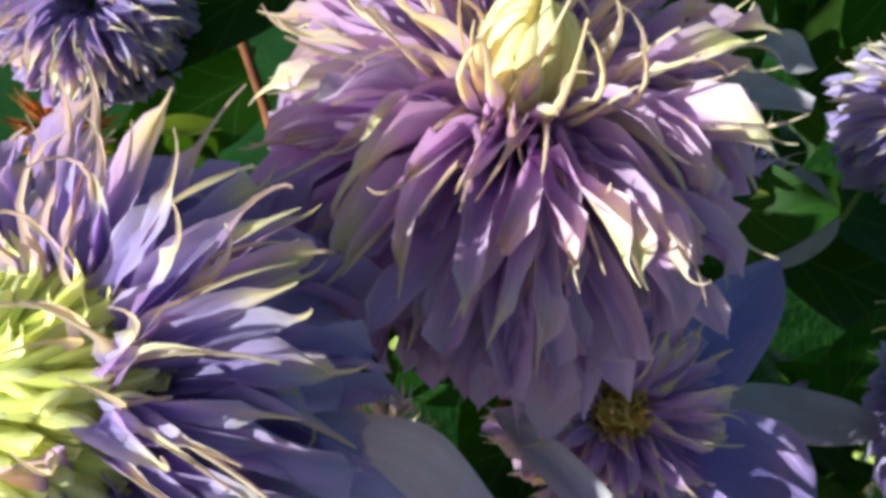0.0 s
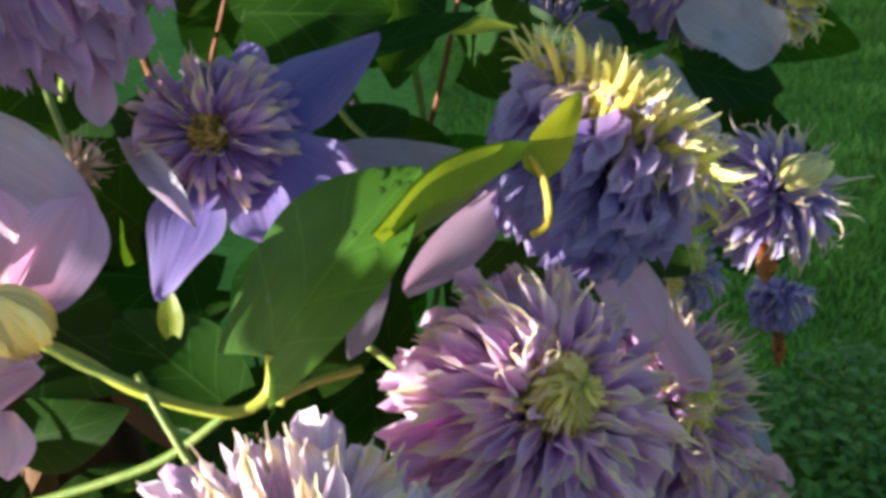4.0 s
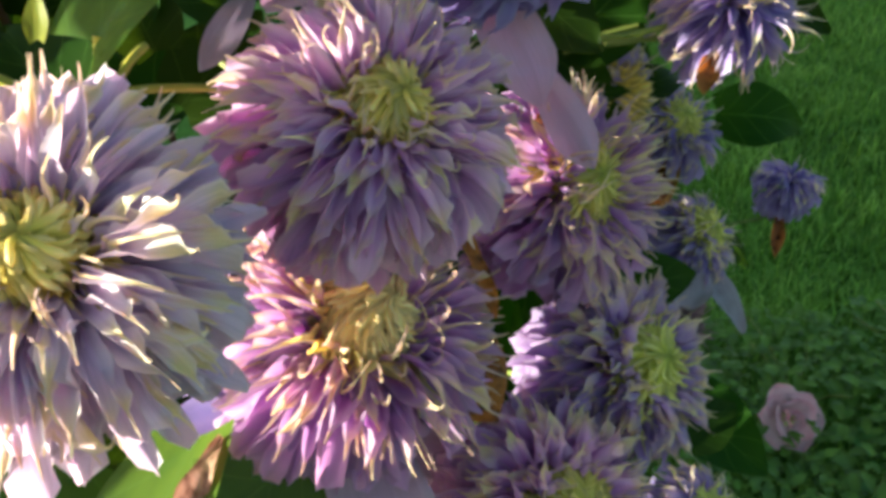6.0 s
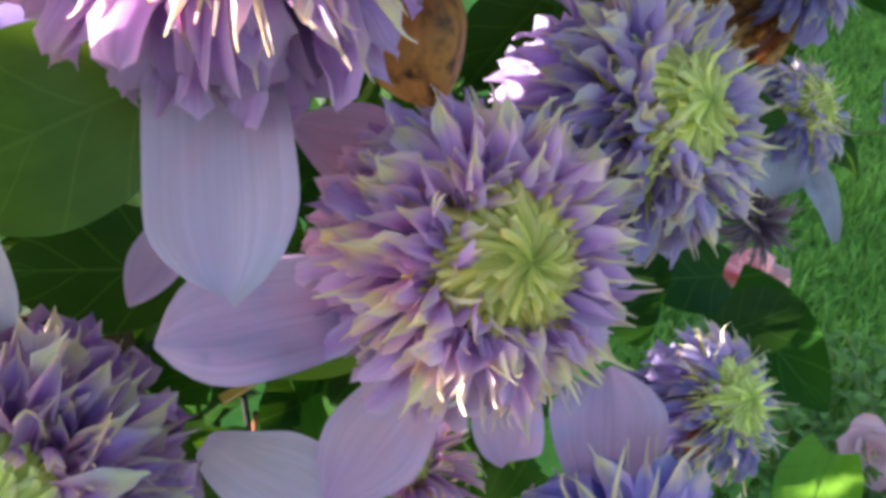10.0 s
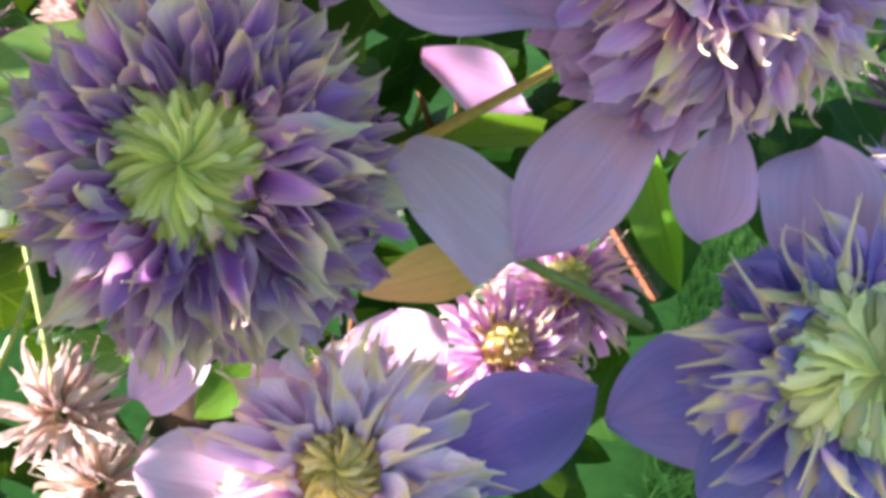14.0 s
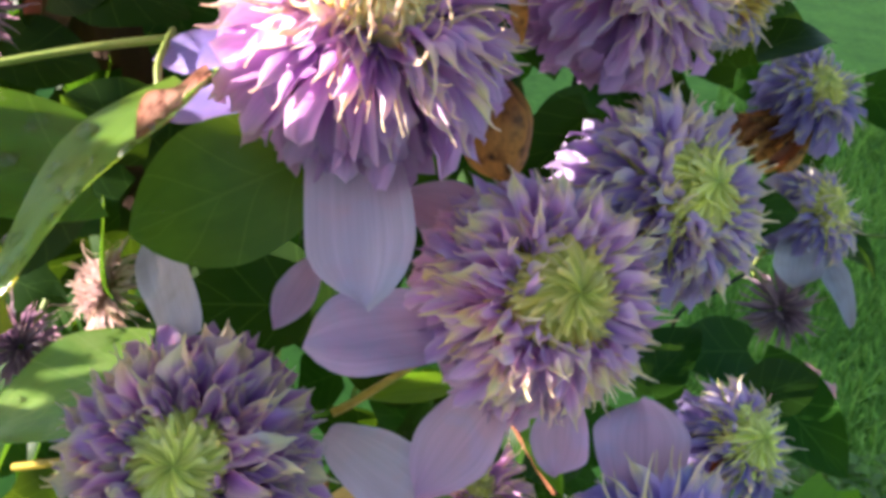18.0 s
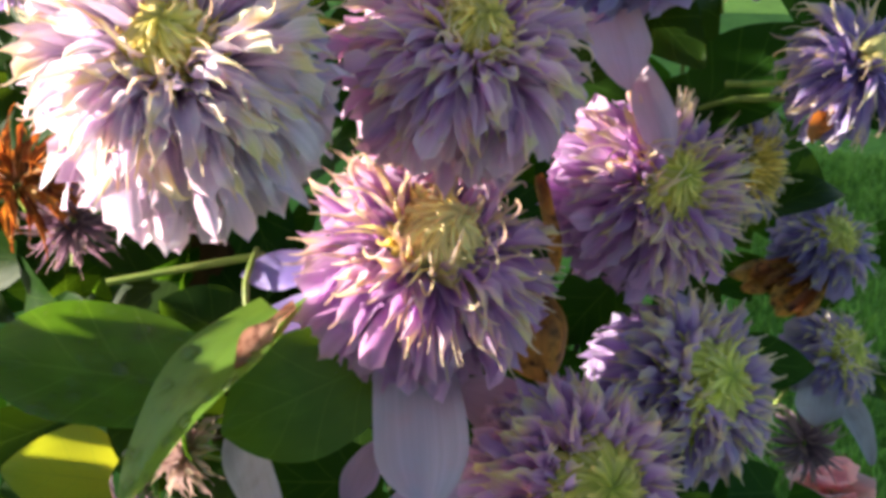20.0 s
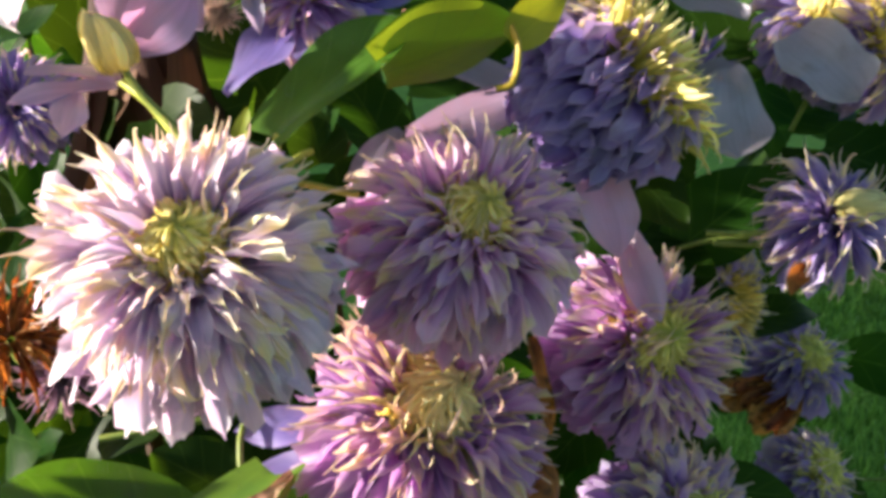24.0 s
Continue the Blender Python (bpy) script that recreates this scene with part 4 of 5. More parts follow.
fU = flower((-0.2022, 0.2544, 2.0875), (-0.402, -0.496, 0.769), 0.050, "blue", "gold", SHAGGY, 21, "large lilac bloom with a big yellow centre and cream streaks", stalk=(-0.1876, 0.2998, 2.0178), eye=0.42, wide=0.8)
fX = flower((-0.0881, 0.3165, 2.0288), (-0.155, -0.838, 0.524), 0.036, "lilac", "open", SMALL, 22, "small star-shaped violet bloom with broad blue tepals", stalk=(-0.0698, 0.3520, 1.9841), eye=0.2)
fG = flower((0.1603, 0.5357, 2.0156), (-0.126, -0.680, 0.722), 0.054, "blue", "tuft", SMALL, 23, "blue bloom with a yellow tuft above shade-grey tepals", stalk=(0.1503, 0.5651, 1.9402), eye=0.34)
fG2 = flower((0.1900, 0.5247, 2.0029), (0.682, -0.520, 0.513), 0.050, "blue", "spray", SMALL, 24, "pale spiky bloom beside a round shade-grey tepal", stalk=(0.1817, 0.5757, 1.9690), eye=0.5)
fV = flower((0.0781, 0.5723, 1.9707), (0.038, -0.999, 0.037), 0.040, "blue", None, BARE, 25, "dark violet bloom deep in shade", stalk=(0.0890, 0.6078, 1.9133))

# ---------------------------------------------------------------- broad tepals
tepal(fC, (-0.0123, 0.2472, 1.8307), (0.0259, 0.1694, 1.7898), 0.0388, (0.293, -0.721, 0.628), M_TEPAL, tail=0.28, bow=0.04, sharp=2.2, base_width=0.6, seed=1, fold=0.12)
tepal(fF, (0.0495, 0.2648, 1.7718), (0.0071, 0.2526, 1.7911), 0.0294, (0.165, -0.663, 0.730), M_TEPAL_PINK, seed=2)
tepal_wet = tepal(fF, (0.0514, 0.2205, 1.7571), (0.0004, 0.1748, 1.7647), 0.0345, (0.153, -0.632, 0.760), M_TEPAL_PINK, bow=0.05, tail=0.32, sharp=2.2, seed=3, label="rosy tepal beaded with water")
tepal(fF, (-0.0231, 0.2377, 1.7604), (-0.0291, 0.2073, 1.7428), 0.0170, (0.450, -0.611, 0.652), M_TEPAL_PINK, seed=4)
tepal(fF, (0.0658, 0.2256, 1.7292), (0.0370, 0.2012, 1.6783), 0.0339, (-0.025, -0.831, 0.556), M_TEPAL_PINK, bow=-0.03, seed=5)
tepal(fH, (0.0056, 0.1837, 1.7176), (0.0373, 0.2057, 1.6736), 0.0330, (0.255, -0.632, 0.732), M_TEPAL, tail=0.3, sharp=2.4, seed=6)
tepal(fF, (0.0892, 0.2506, 1.7102), (0.0908, 0.2432, 1.6712), 0.0274, (-0.070, -0.835, 0.546), M_TEPAL_PINK, fold=0.5, seed=7)
tepal(fJ, (0.1292, 0.2371, 1.6694), (0.1197, 0.2762, 1.6986), 0.0428, (0.048, -0.761, 0.647), M_TEPAL_PINK, tail=0.35, fold=0.3, seed=8, label="upright rosy tepal with a brown nick")
tepal(fJ, (0.1230, 0.2171, 1.6467), (0.0746, 0.2060, 1.6155), 0.0458, (0.068, -0.683, 0.727), M_TEPAL_BLUE, tail=0.5, seed=9)
tepal(fJ, (0.1292, 0.2029, 1.6376), (0.1091, 0.1846, 1.6122), 0.0337, (0.253, -0.623, 0.740), M_TEPAL_BLUE, seed=29)
tepal(fK, (0.0246, 0.1684, 1.6126), (0.0693, 0.2101, 1.6262), 0.0385, (0.208, -0.640, 0.740), M_TEPAL_BLUE, tail=0.55, seed=10)
tepal(fK, (0.0103, 0.1706, 1.6123), (-0.0049, 0.2146, 1.6333), 0.0395, (0.022, -0.694, 0.720), M_TEPAL_PINK, tail=0.3, sharp=2.3, seed=11)
tepal(fK, (-0.0117, 0.1452, 1.6121), (-0.0556, 0.1283, 1.6225), 0.0274, (-0.065, -0.567, 0.821), M_TEPAL, tail=0.35, sharp=2.3, fold=0.5, seed=12)
tepal(fK, (-0.0077, 0.1577, 1.6186), (-0.0430, 0.1793, 1.6259), 0.0238, (-0.002, -0.766, 0.643), M_TEPAL_PINK, fold=0.4, seed=13)
tepal(fH, (-0.0316, 0.1427, 1.6785), (-0.0577, 0.1369, 1.6430), 0.0262, (-0.002, -0.766, 0.643), M_TEPAL_PINK, fold=0.4, seed=14)
tepal(fH, (-0.0465, 0.1741, 1.7554), (-0.0916, 0.2230, 1.7677), 0.0299, (0.060, -0.916, 0.396), M_TEPAL_SHADE, seed=15)
tepal(fF, (-0.0271, 0.2970, 1.6906), (0.0146, 0.3211, 1.6650), 0.0271, (0.135, -0.588, 0.797), M_TEPAL_PINK, seed=16)
tepal(fC, (-0.0400, 0.2441, 1.8503), (-0.0938, 0.2374, 1.8377), 0.0210, (0.181, -0.593, 0.785), M_TEPAL_BLUE, seed=17)
tepal(fC, (-0.0370, 0.2370, 1.8341), (-0.0847, 0.2274, 1.8184), 0.0197, (0.181, -0.593, 0.785), M_TEPAL_BLUE, seed=18)
tepal(fP, (0.0458, 0.3259, 1.9746), (0.0706, 0.2863, 1.9350), 0.0263, (0.136, -0.840, 0.525), M_TEPAL, fold=0.5, tail=0.3, seed=19)
tepal(fP, (0.0692, 0.3186, 1.9387), (0.0918, 0.2862, 1.9078), 0.0175, (-0.122, -0.909, 0.398), M_TEPAL, fold=0.9, tail=0.25, seed=20, label="folded pale tepal with a water bead at its tip")
tepal(fP, (-0.0274, 0.2787, 1.9782), (0.0231, 0.3259, 1.9943), 0.0203, (0.360, -0.874, 0.327), M_TEPAL, seed=21, fold=0.5)
tepal(fB, (-0.0338, 0.2907, 1.9784), (-0.0490, 0.2661, 1.9596), 0.0125, (0.527, -0.682, 0.507), M_TEPAL_SHADE, seed=22)
tepal_hung = tepal(fG, (0.1020, 0.4300, 1.9984), (0.1153, 0.3916, 1.9591), 0.0367, (0.230, -0.815, 0.532), M_TEPAL_SHADE, tail=0.3, sharp=2.6, seed=23)
tepal_round = tepal(fG2, (0.1342, 0.4737, 2.0141), (0.1741, 0.4470, 1.9876), 0.0467, (0.210, -0.765, 0.609), M_TEPAL_SHADE, tail=0.35, sharp=2.8, base_width=0.6, seed=24, label="round shade-grey tepal with a brown fleck")
tepal(fS1, (0.2069, 0.6080, 1.6609), (0.1755, 0.6080, 1.6753), 0.0374, (0.189, -0.725, 0.663), M_TEPAL_SHADE, seed=25)
tepal(fS1, (0.2069, 0.5899, 1.6507), (0.2097, 0.5538, 1.6196), 0.0383, (0.095, -0.751, 0.654), M_TEPAL_SHADE, tail=0.3, seed=26)
tepal(fS1, (0.2219, 0.5859, 1.6373), (0.2537, 0.5520, 1.5964), 0.0242, (0.450, -0.611, 0.652), M_TEPAL_SHADE, fold=0.6, seed=27)
tepal(fX, (-0.0755, 0.3137, 2.0280), (-0.0262, 0.3514, 2.0496), 0.0270, (-0.043, -0.767, 0.640), M_TEPAL_BLUE, tail=0.6, seed=30)
tepal(fX, (-0.0719, 0.3111, 2.0245), (-0.0382, 0.2910, 2.0100), 0.0298, (-0.117, -0.625, 0.772), M_TEPAL_BLUE, seed=31)
tepal(fX, (-0.0779, 0.3021, 2.0168), (-0.0703, 0.2760, 2.0037), 0.0227, (-0.034, -0.704, 0.709), M_TEPAL_BLUE, seed=41)
tepal(fX, (-0.0922, 0.3005, 2.0195), (-0.1110, 0.2702, 1.9901), 0.0270, (-0.128, -0.690, 0.712), M_TEPAL_BLUE, tail=0.6, seed=32)
tepal(fX, (-0.0780, 0.3310, 2.0373), (-0.0772, 0.3507, 2.0521), 0.0187, (-0.160, -0.862, 0.481), M_TEPAL_BLUE, seed=33)
tepal(fX, (-0.1212, 0.3133, 2.0329), (-0.0914, 0.2683, 2.0181), 0.0101, (0.152, -0.651, 0.744), M_TEPAL_SHADE, fold=0.9, seed=34, label="narrow folded white tepal")
tepal(fX, (-0.1072, 0.3348, 2.0449), (-0.1154, 0.3005, 2.0221), 0.0137, (0.307, -0.756, 0.578), M_TEPAL, fold=0.5, seed=35)
tepal(fP, (0.0132, 0.3358, 1.9930), (-0.0530, 0.3393, 2.0085), 0.0190, (-0.117, -0.625, 0.772), M_TEPAL_SHADE, seed=36)
tepal(fU, (-0.1755, 0.2775, 2.0608), (-0.1241, 0.2763, 2.0175), 0.0363, (-0.034, -0.704, 0.709), M_TEPAL, seed=37, tail=0.5, label="broad mauve tepal with an orange stain")
tepal(fU, (-0.1955, 0.2484, 2.0645), (-0.1689, 0.2106, 2.0201), 0.0379, (-0.412, -0.671, 0.616), M_TEPAL_SUNLIT, seed=38, tail=0.45, bow=0.05)
tepal(fU, (-0.2109, 0.2454, 2.0581), (-0.2116, 0.2293, 2.0393), 0.0169, (-0.326, -0.704, 0.631), M_TEPAL, seed=39)
tepal(fT, (-0.1158, 0.2878, 2.0721), (-0.1171, 0.2818, 2.0505), 0.0137, (0.052, -0.774, 0.632), M_TEPAL_PINK, seed=40)
tepal(fG, (0.1118, 0.5611, 2.0138), (0.0508, 0.5792, 2.0260), 0.0261, (-0.105, -0.560, 0.822), M_TEPAL_SHADE, seed=42)
tepal(fG, (0.1198, 0.5800, 2.0296), (0.0839, 0.5885, 2.0433), 0.0261, (-0.105, -0.560, 0.822), M_TEPAL_SHADE, seed=43)
tepal(fG, (0.1049, 0.5404, 1.9848), (0.0828, 0.5107, 1.9449), 0.0411, (-0.222, -0.670, 0.709), M_TEPAL_SHADE, seed=44)
# withered petals
for k in range(9):
    q, w = k / 8, random.Random(k).uniform(0.8, 1.2)
    root_at = Vector((0.1709, 0.6296, 1.7213)).lerp(Vector((0.2014, 0.6284, 1.7130)), q)
    end_at = Vector((0.1307, 0.6136, 1.7087)).lerp(Vector((0.1814, 0.5965, 1.6828)), q)
    tepal(fS2, root_at, root_at.lerp(end_at, w), 0.017 * w, (0.159, -0.507, 0.847), M_DRY, fold=0.8 if k % 2 else -0.7, ripple=0.35, tail=0.3, seed=70 + k, label="withered brown tepal")
tepal(fI, (0.1646, 0.3224, 1.6610), (0.1602, 0.2956, 1.6386), 0.0121, (0.523, -0.565, 0.638), M_DRY, fold=0.8, ripple=0.2, seed=52, label="dried brown petal")
tepal(fC, (0.0434, 0.2670, 1.8444), (0.0534, 0.2478, 1.8079), 0.0330, (0.571, -0.477, 0.639), M_DRY, fold=-0.9, bow=0.24, ripple=0.12, tail=0.35, base_width=0.5, sharp=2.2, n=22, m=13, seed=53, label="curled orange-brown dead tepal, dry and glossy")
tepal(fC, (0.0366, 0.2744, 1.8954), (0.0534, 0.2508, 1.8620), 0.0083, (0.504, -0.641, 0.579), M_DRY, fold=0.8, seed=54, label="narrow dried petal")
tepal(fS4, (0.3173, 0.7108, 1.6208), (0.3087, 0.6705, 1.5851), 0.0127, (0.100, -0.669, 0.737), M_DRY, fold=0.6, seed=55, label="dry brown tail")
tepal(fL, (0.1575, 0.3959, 1.9072), (0.1507, 0.3758, 1.8950), 0.0112, (0.025, -0.710, 0.704), M_DRY, fold=0.5, seed=57, label="orange-brown dead tepal")
tepal(fP, (0.0714, 0.3121, 1.9181), (0.0716, 0.3043, 1.9117), 0.0071, (0.025, -0.710, 0.704), M_DRY, seed=58, label="orange-brown scorch")

# ---------------------------------------------------------------- opening bud
bud = new("clematis_bud")
bud.matrix_basis = Matrix.Translation((-0.1371, 0.2340, 2.0052)) @ stand((-0.302, -0.355, 0.885))
part("bud_cone", CENTRES["bud"], bud, Matrix.Scale(0.0089, 4), "cream unopened centre")["kind"] = "stuff"
tagged(bud, "half-open lilac clematis bud with a cream cone, sunlit", "flower bud")
tepal(bud, (-0.1370, 0.2321, 2.0004), (-0.1654, 0.2085, 2.0041), 0.0139, (0.110, -0.197, 0.974), M_TEPAL_PINK, fold=0.4, seed=60)
tepal(bud, (-0.1358, 0.2264, 1.9991), (-0.1640, 0.1958, 1.9936), 0.0147, (0.151, -0.315, 0.937), M_TEPAL_PINK, fold=0.4, seed=61)
tepal(bud, (-0.1397, 0.2082, 1.9984), (-0.1414, 0.1979, 1.9822), 0.0156, (0.118, -0.790, 0.602), M_TEPAL_PINK, seed=62)
tepal(bud, (-0.1396, 0.2410, 2.0106), (-0.1231, 0.2668, 2.0353), 0.0290, (0.545, -0.820, 0.173), M_TEPAL_PINK, fold=0.3, seed=63)
tepal(bud, (-0.1430, 0.2426, 2.0172), (-0.1490, 0.2623, 2.0432), 0.0241, (0.099, -0.983, 0.154), M_TEPAL_PINK, fold=0.3, seed=64)
stem([(-0.1371, 0.2345, 2.0035), (-0.1281, 0.2366, 1.9910), (-0.1143, 0.2405, 1.9766), (-0.1063, 0.2602, 1.9501)], 0.0017, owner=bud, name="stalk")

# ---------------------------------------------------------------- leaves near the camera
leaf_wet = leaf((-0.0732, 0.2440, 1.9800), (-0.0165, 0.2690, 2.0315), 0.0500, (-0.249, -0.491, 0.835), M_LEAF_WET, seed=1, fold=0.25, bow=0.05, tail=0.55, sharp=1.8, heart=0.12, n=20, m=11, label="large green leaf beaded with rain")
leaf_fold = leaf((-0.0292, 0.2553, 2.0097), (0.0213, 0.2724, 2.0322), 0.0430, (0.70, -0.55, -0.45), M_LEAF_BACKLIT, seed=2, fold=-0.25, tail=0.5, sharp=2.2, base_width=0.7, heart=0.04, n=18, m=9, label="pale underside of a folded leaf, backlight put into its lime colour")
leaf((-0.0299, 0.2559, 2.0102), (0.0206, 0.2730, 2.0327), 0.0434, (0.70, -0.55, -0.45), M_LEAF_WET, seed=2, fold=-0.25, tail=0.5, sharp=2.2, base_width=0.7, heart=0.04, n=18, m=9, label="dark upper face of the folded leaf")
leaf((0.0192, 0.2689, 2.0247), (0.0379, 0.2799, 2.0470), 0.0192, (0.488, -0.871, 0.052), M_LEAF_BACKLIT, seed=3, fold=0.1, heart=0.0)
stem([(0.0163, 0.2706, 2.0342), (0.0228, 0.2670, 2.0231), (0.0229, 0.2610, 2.0106), (0.0167, 0.2590, 2.0074)], 0.0014, M_STEM_YELLOW)
leaf((-0.0981, 0.2707, 1.9426), (-0.1469, 0.3196, 1.9543), 0.0418, (0.212, -0.654, 0.726), M_LEAF_SHADE, seed=4)
leaf((-0.1154, 0.2893, 1.9626), (-0.1158, 0.2991, 1.9781), 0.0096, (0.017, -0.724, 0.690), M_LEAF_BACKLIT, seed=5)
leaf((-0.0624, 0.3835, 1.9806), (-0.0177, 0.4135, 1.9907), 0.0447, (0.040, -0.517, 0.855), M_LEAF_SHADE, seed=6)
leaf((-0.0687, 0.2939, 1.9326), (-0.0391, 0.3229, 1.9598), 0.0344, (0.299, -0.644, 0.704), M_LEAF_SHADE, seed=7)
leaf((-0.0703, 0.2855, 1.9589), (-0.0847, 0.3012, 1.9810), 0.0289, (0.386, -0.695, 0.607), M_LEAF_SHADE, seed=8)
leaf((-0.0481, 0.3158, 1.9627), (-0.0815, 0.3303, 1.9957), 0.0357, (0.386, -0.695, 0.607), M_LEAF_SHADE, seed=9)
leaf((0.0621, 0.3428, 1.9629), (0.0965, 0.3313, 1.9364), 0.0376, (0.013, -0.754, 0.657), M_LEAF_SHADE, seed=10, tail=0.75)
leaf((0.0938, 0.4605, 1.8847), (0.1457, 0.4890, 1.9318), 0.0557, (0.300, -0.733, 0.611), M_LEAF_SHADE, seed=11)
leaf((0.1507, 0.6144, 1.8932), (0.2736, 0.5618, 1.8476), 0.0914, (0.130, -0.570, 0.811), M_LEAF_SHADE, seed=12)
leaf((0.1774, 0.6011, 1.9236), (0.2463, 0.5921, 1.9061), 0.0596, (0.277, -0.680, 0.679), M_LEAF_SHADE, seed=13)
leaf_droop = leaf((-0.0555, 0.2060, 1.8430), (-0.0770, 0.1190, 1.8000), 0.0560, (-0.470, -0.330, 0.820), M_LEAF_SKYLIT, seed=14, fold=0.16, bow=0.06, tail=0.6, base_width=0.7, sharp=2.0, heart=0.06, n=20, m=11, label="drooping leaf with a dry scrap on it, rim lit by the sun")
leaf_side = leaf((-0.0219, 0.2313, 1.8111), (-0.0764, 0.1859, 1.7869), 0.0574, (0.406, -0.654, 0.638), M_LEAF_WET, seed=15, fold=0.1, tail=0.5, sharp=2.0)
leaf_broad = leaf((-0.1016, 0.1990, 1.7987), (-0.1720, 0.1534, 1.8228), 0.0715, (0.163, -0.284, 0.945), M_LEAF_WET, seed=16, tail=0.5, sharp=2.0, label="broad wet dark green leaf covered in raindrops")
leaf((-0.1214, 0.2082, 1.7949), (-0.1254, 0.1779, 1.7615), 0.0376, (0.258, -0.549, 0.795), M_LEAF_SHADE, seed=17)
leaf((-0.1420, 0.1857, 1.7418), (-0.1783, 0.1588, 1.7578), 0.0488, (-0.009, -0.568, 0.823), M_LEAF_BACKLIT, seed=18)
leaf((-0.1010, 0.2407, 1.7998), (-0.1397, 0.2363, 1.8156), 0.0403, (0.197, -0.640, 0.742), M_LEAF_SHADE, seed=19)
leaf((-0.0258, 0.2338, 1.7388), (-0.0844, 0.2138, 1.7372), 0.0430, (0.219, -0.700, 0.680), M_LEAF_SHADE, seed=20)
leaf((-0.0387, 0.2694, 1.7107), (-0.1113, 0.2754, 1.7342), 0.0452, (0.189, -0.725, 0.663), M_LEAF_SHADE, seed=21)
leaf_gloss = leaf((-0.0820, 0.1930, 1.7200), (-0.1400, 0.1480, 1.6960), 0.0540, (-0.173, -0.349, 0.923), M_LEAF_SUNNY, seed=22, label="glossy leaf with sunlight put into its pale colour")
leaf((-0.1553, 0.1864, 1.6868), (-0.1074, 0.1665, 1.6914), 0.0209, (0.119, -0.536, 0.836), M_TEPAL_BLUE, seed=23, label="fallen lilac tepal lying on a leaf", heart=0.0)
leaf((0.0282, 0.2734, 1.6819), (-0.0040, 0.2404, 1.6890), 0.0186, (0.029, -0.294, 0.955), M_LEAF_YOUNG, seed=24)
leaf((0.0253, 0.2751, 1.6768), (0.0133, 0.2817, 1.6813), 0.0125, (0.056, -0.370, 0.927), M_LEAF_YOUNG, seed=25)
leaf((0.0657, 0.3109, 1.6587), (0.0909, 0.2925, 1.6119), 0.0229, (-0.557, -0.645, 0.523), M_LEAF_YOUNG, seed=26, fold=0.5)
leaf((-0.0489, 0.1909, 1.6094), (-0.0629, 0.1720, 1.5980), 0.0222, (-0.065, -0.567, 0.821), M_LEAF_YOUNG, seed=27)
leaf((0.0214, 0.2161, 1.6597), (-0.0104, 0.1959, 1.6529), 0.0202, (0.110, -0.519, 0.847), M_YELLOW, seed=28, label="yellowed leaf")
leaf((0.1085, 0.4037, 1.6133), (0.1476, 0.4527, 1.6300), 0.0431, (0.085, -0.451, 0.888), M_LEAF_SHADE, seed=29)
leaf((-0.1756, 0.1967, 1.6117), (-0.1526, 0.2013, 1.5925), 0.0430, (0.110, -0.519, 0.847), M_LEAF_SHADE, seed=30)
leaf((0.1931, 0.5097, 1.5714), (0.2602, 0.4573, 1.5367), 0.0634, (-0.034, -0.471, 0.881), M_LEAF_SHADE, seed=31)
leaf((0.1212, 0.3789, 1.6309), (0.1394, 0.4145, 1.6412), 0.0312, (0.068, -0.527, 0.847), M_LEAF_SHADE, seed=32)
leaf((0.2220, 0.3214, 1.6368), (0.2116, 0.2875, 1.6054), 0.0350, (-0.287, -0.539, 0.791), M_LEAF_YOUNG, seed=33)
leaf((0.1854, 0.4256, 1.6076), (0.2236, 0.4534, 1.6161), 0.0376, (0.142, -0.600, 0.788), M_LEAF_SHADE, seed=34)
leaf((0.1807, 0.4733, 1.6091), (0.1281, 0.4394, 1.6170), 0.0469, (0.142, -0.600, 0.788), M_LEAF_SHADE, seed=35)
leaf((-0.1611, 0.4918, 2.1041), (-0.2322, 0.4524, 2.0718), 0.0416, (-0.034, -0.561, 0.827), M_LEAF_SHADE, seed=36)
leaf((-0.0100, 0.6022, 2.0638), (0.0979, 0.5946, 2.0475), 0.0748, (-0.122, -0.547, 0.828), M_LEAF_SHADE, seed=37)
leaf((0.0008, 0.4763, 2.0112), (0.0445, 0.4763, 2.0061), 0.0154, (-0.096, -0.392, 0.915), M_LEAF_BACKLIT, seed=38)
leaf((-0.0463, 0.4239, 2.0168), (0.0234, 0.4501, 2.0245), 0.0215, (0.022, -0.422, 0.906), M_LEAF_SHADE, seed=39)
leaf((-0.0284, 0.4873, 2.0326), (0.0254, 0.5014, 2.0341), 0.0359, (0.022, -0.422, 0.906), M_LEAF_SHADE, seed=40)
leaf((-0.1189, 0.3579, 2.0200), (-0.1404, 0.3629, 2.0219), 0.0242, (-0.025, -0.639, 0.769), M_LEAF_SHADE, seed=41)
leaf((-0.0761, 0.3047, 1.9804), (-0.0890, 0.2919, 1.9530), 0.0249, (-0.025, -0.639, 0.769), M_LEAF_SHADE, seed=42)
leaf((-0.1934, 0.4487, 2.0584), (-0.2222, 0.4436, 2.0598), 0.0141, (0.050, -0.142, 0.989), M_LEAF_BACKLIT, seed=43)

raindrops(leaf_wet, 34, 1)
raindrops(leaf_fold, 10, 2)
raindrops(leaf_droop, 30, 3, 0.0030)
raindrops(leaf_side, 22, 4, 0.0012)
raindrops(leaf_broad, 90, 5, 0.0028)
raindrops(leaf_gloss, 24, 6)
raindrops(tepal_wet, 40, 7, 0.001, "fine raindrops on a rosy tepal")
raindrops(tepal_round, 16, 8, 0.0012, "raindrops on a shade-grey tepal")
raindrops(tepal_hung, 14, 9, 0.0012, "raindrops on a shade-grey tepal")

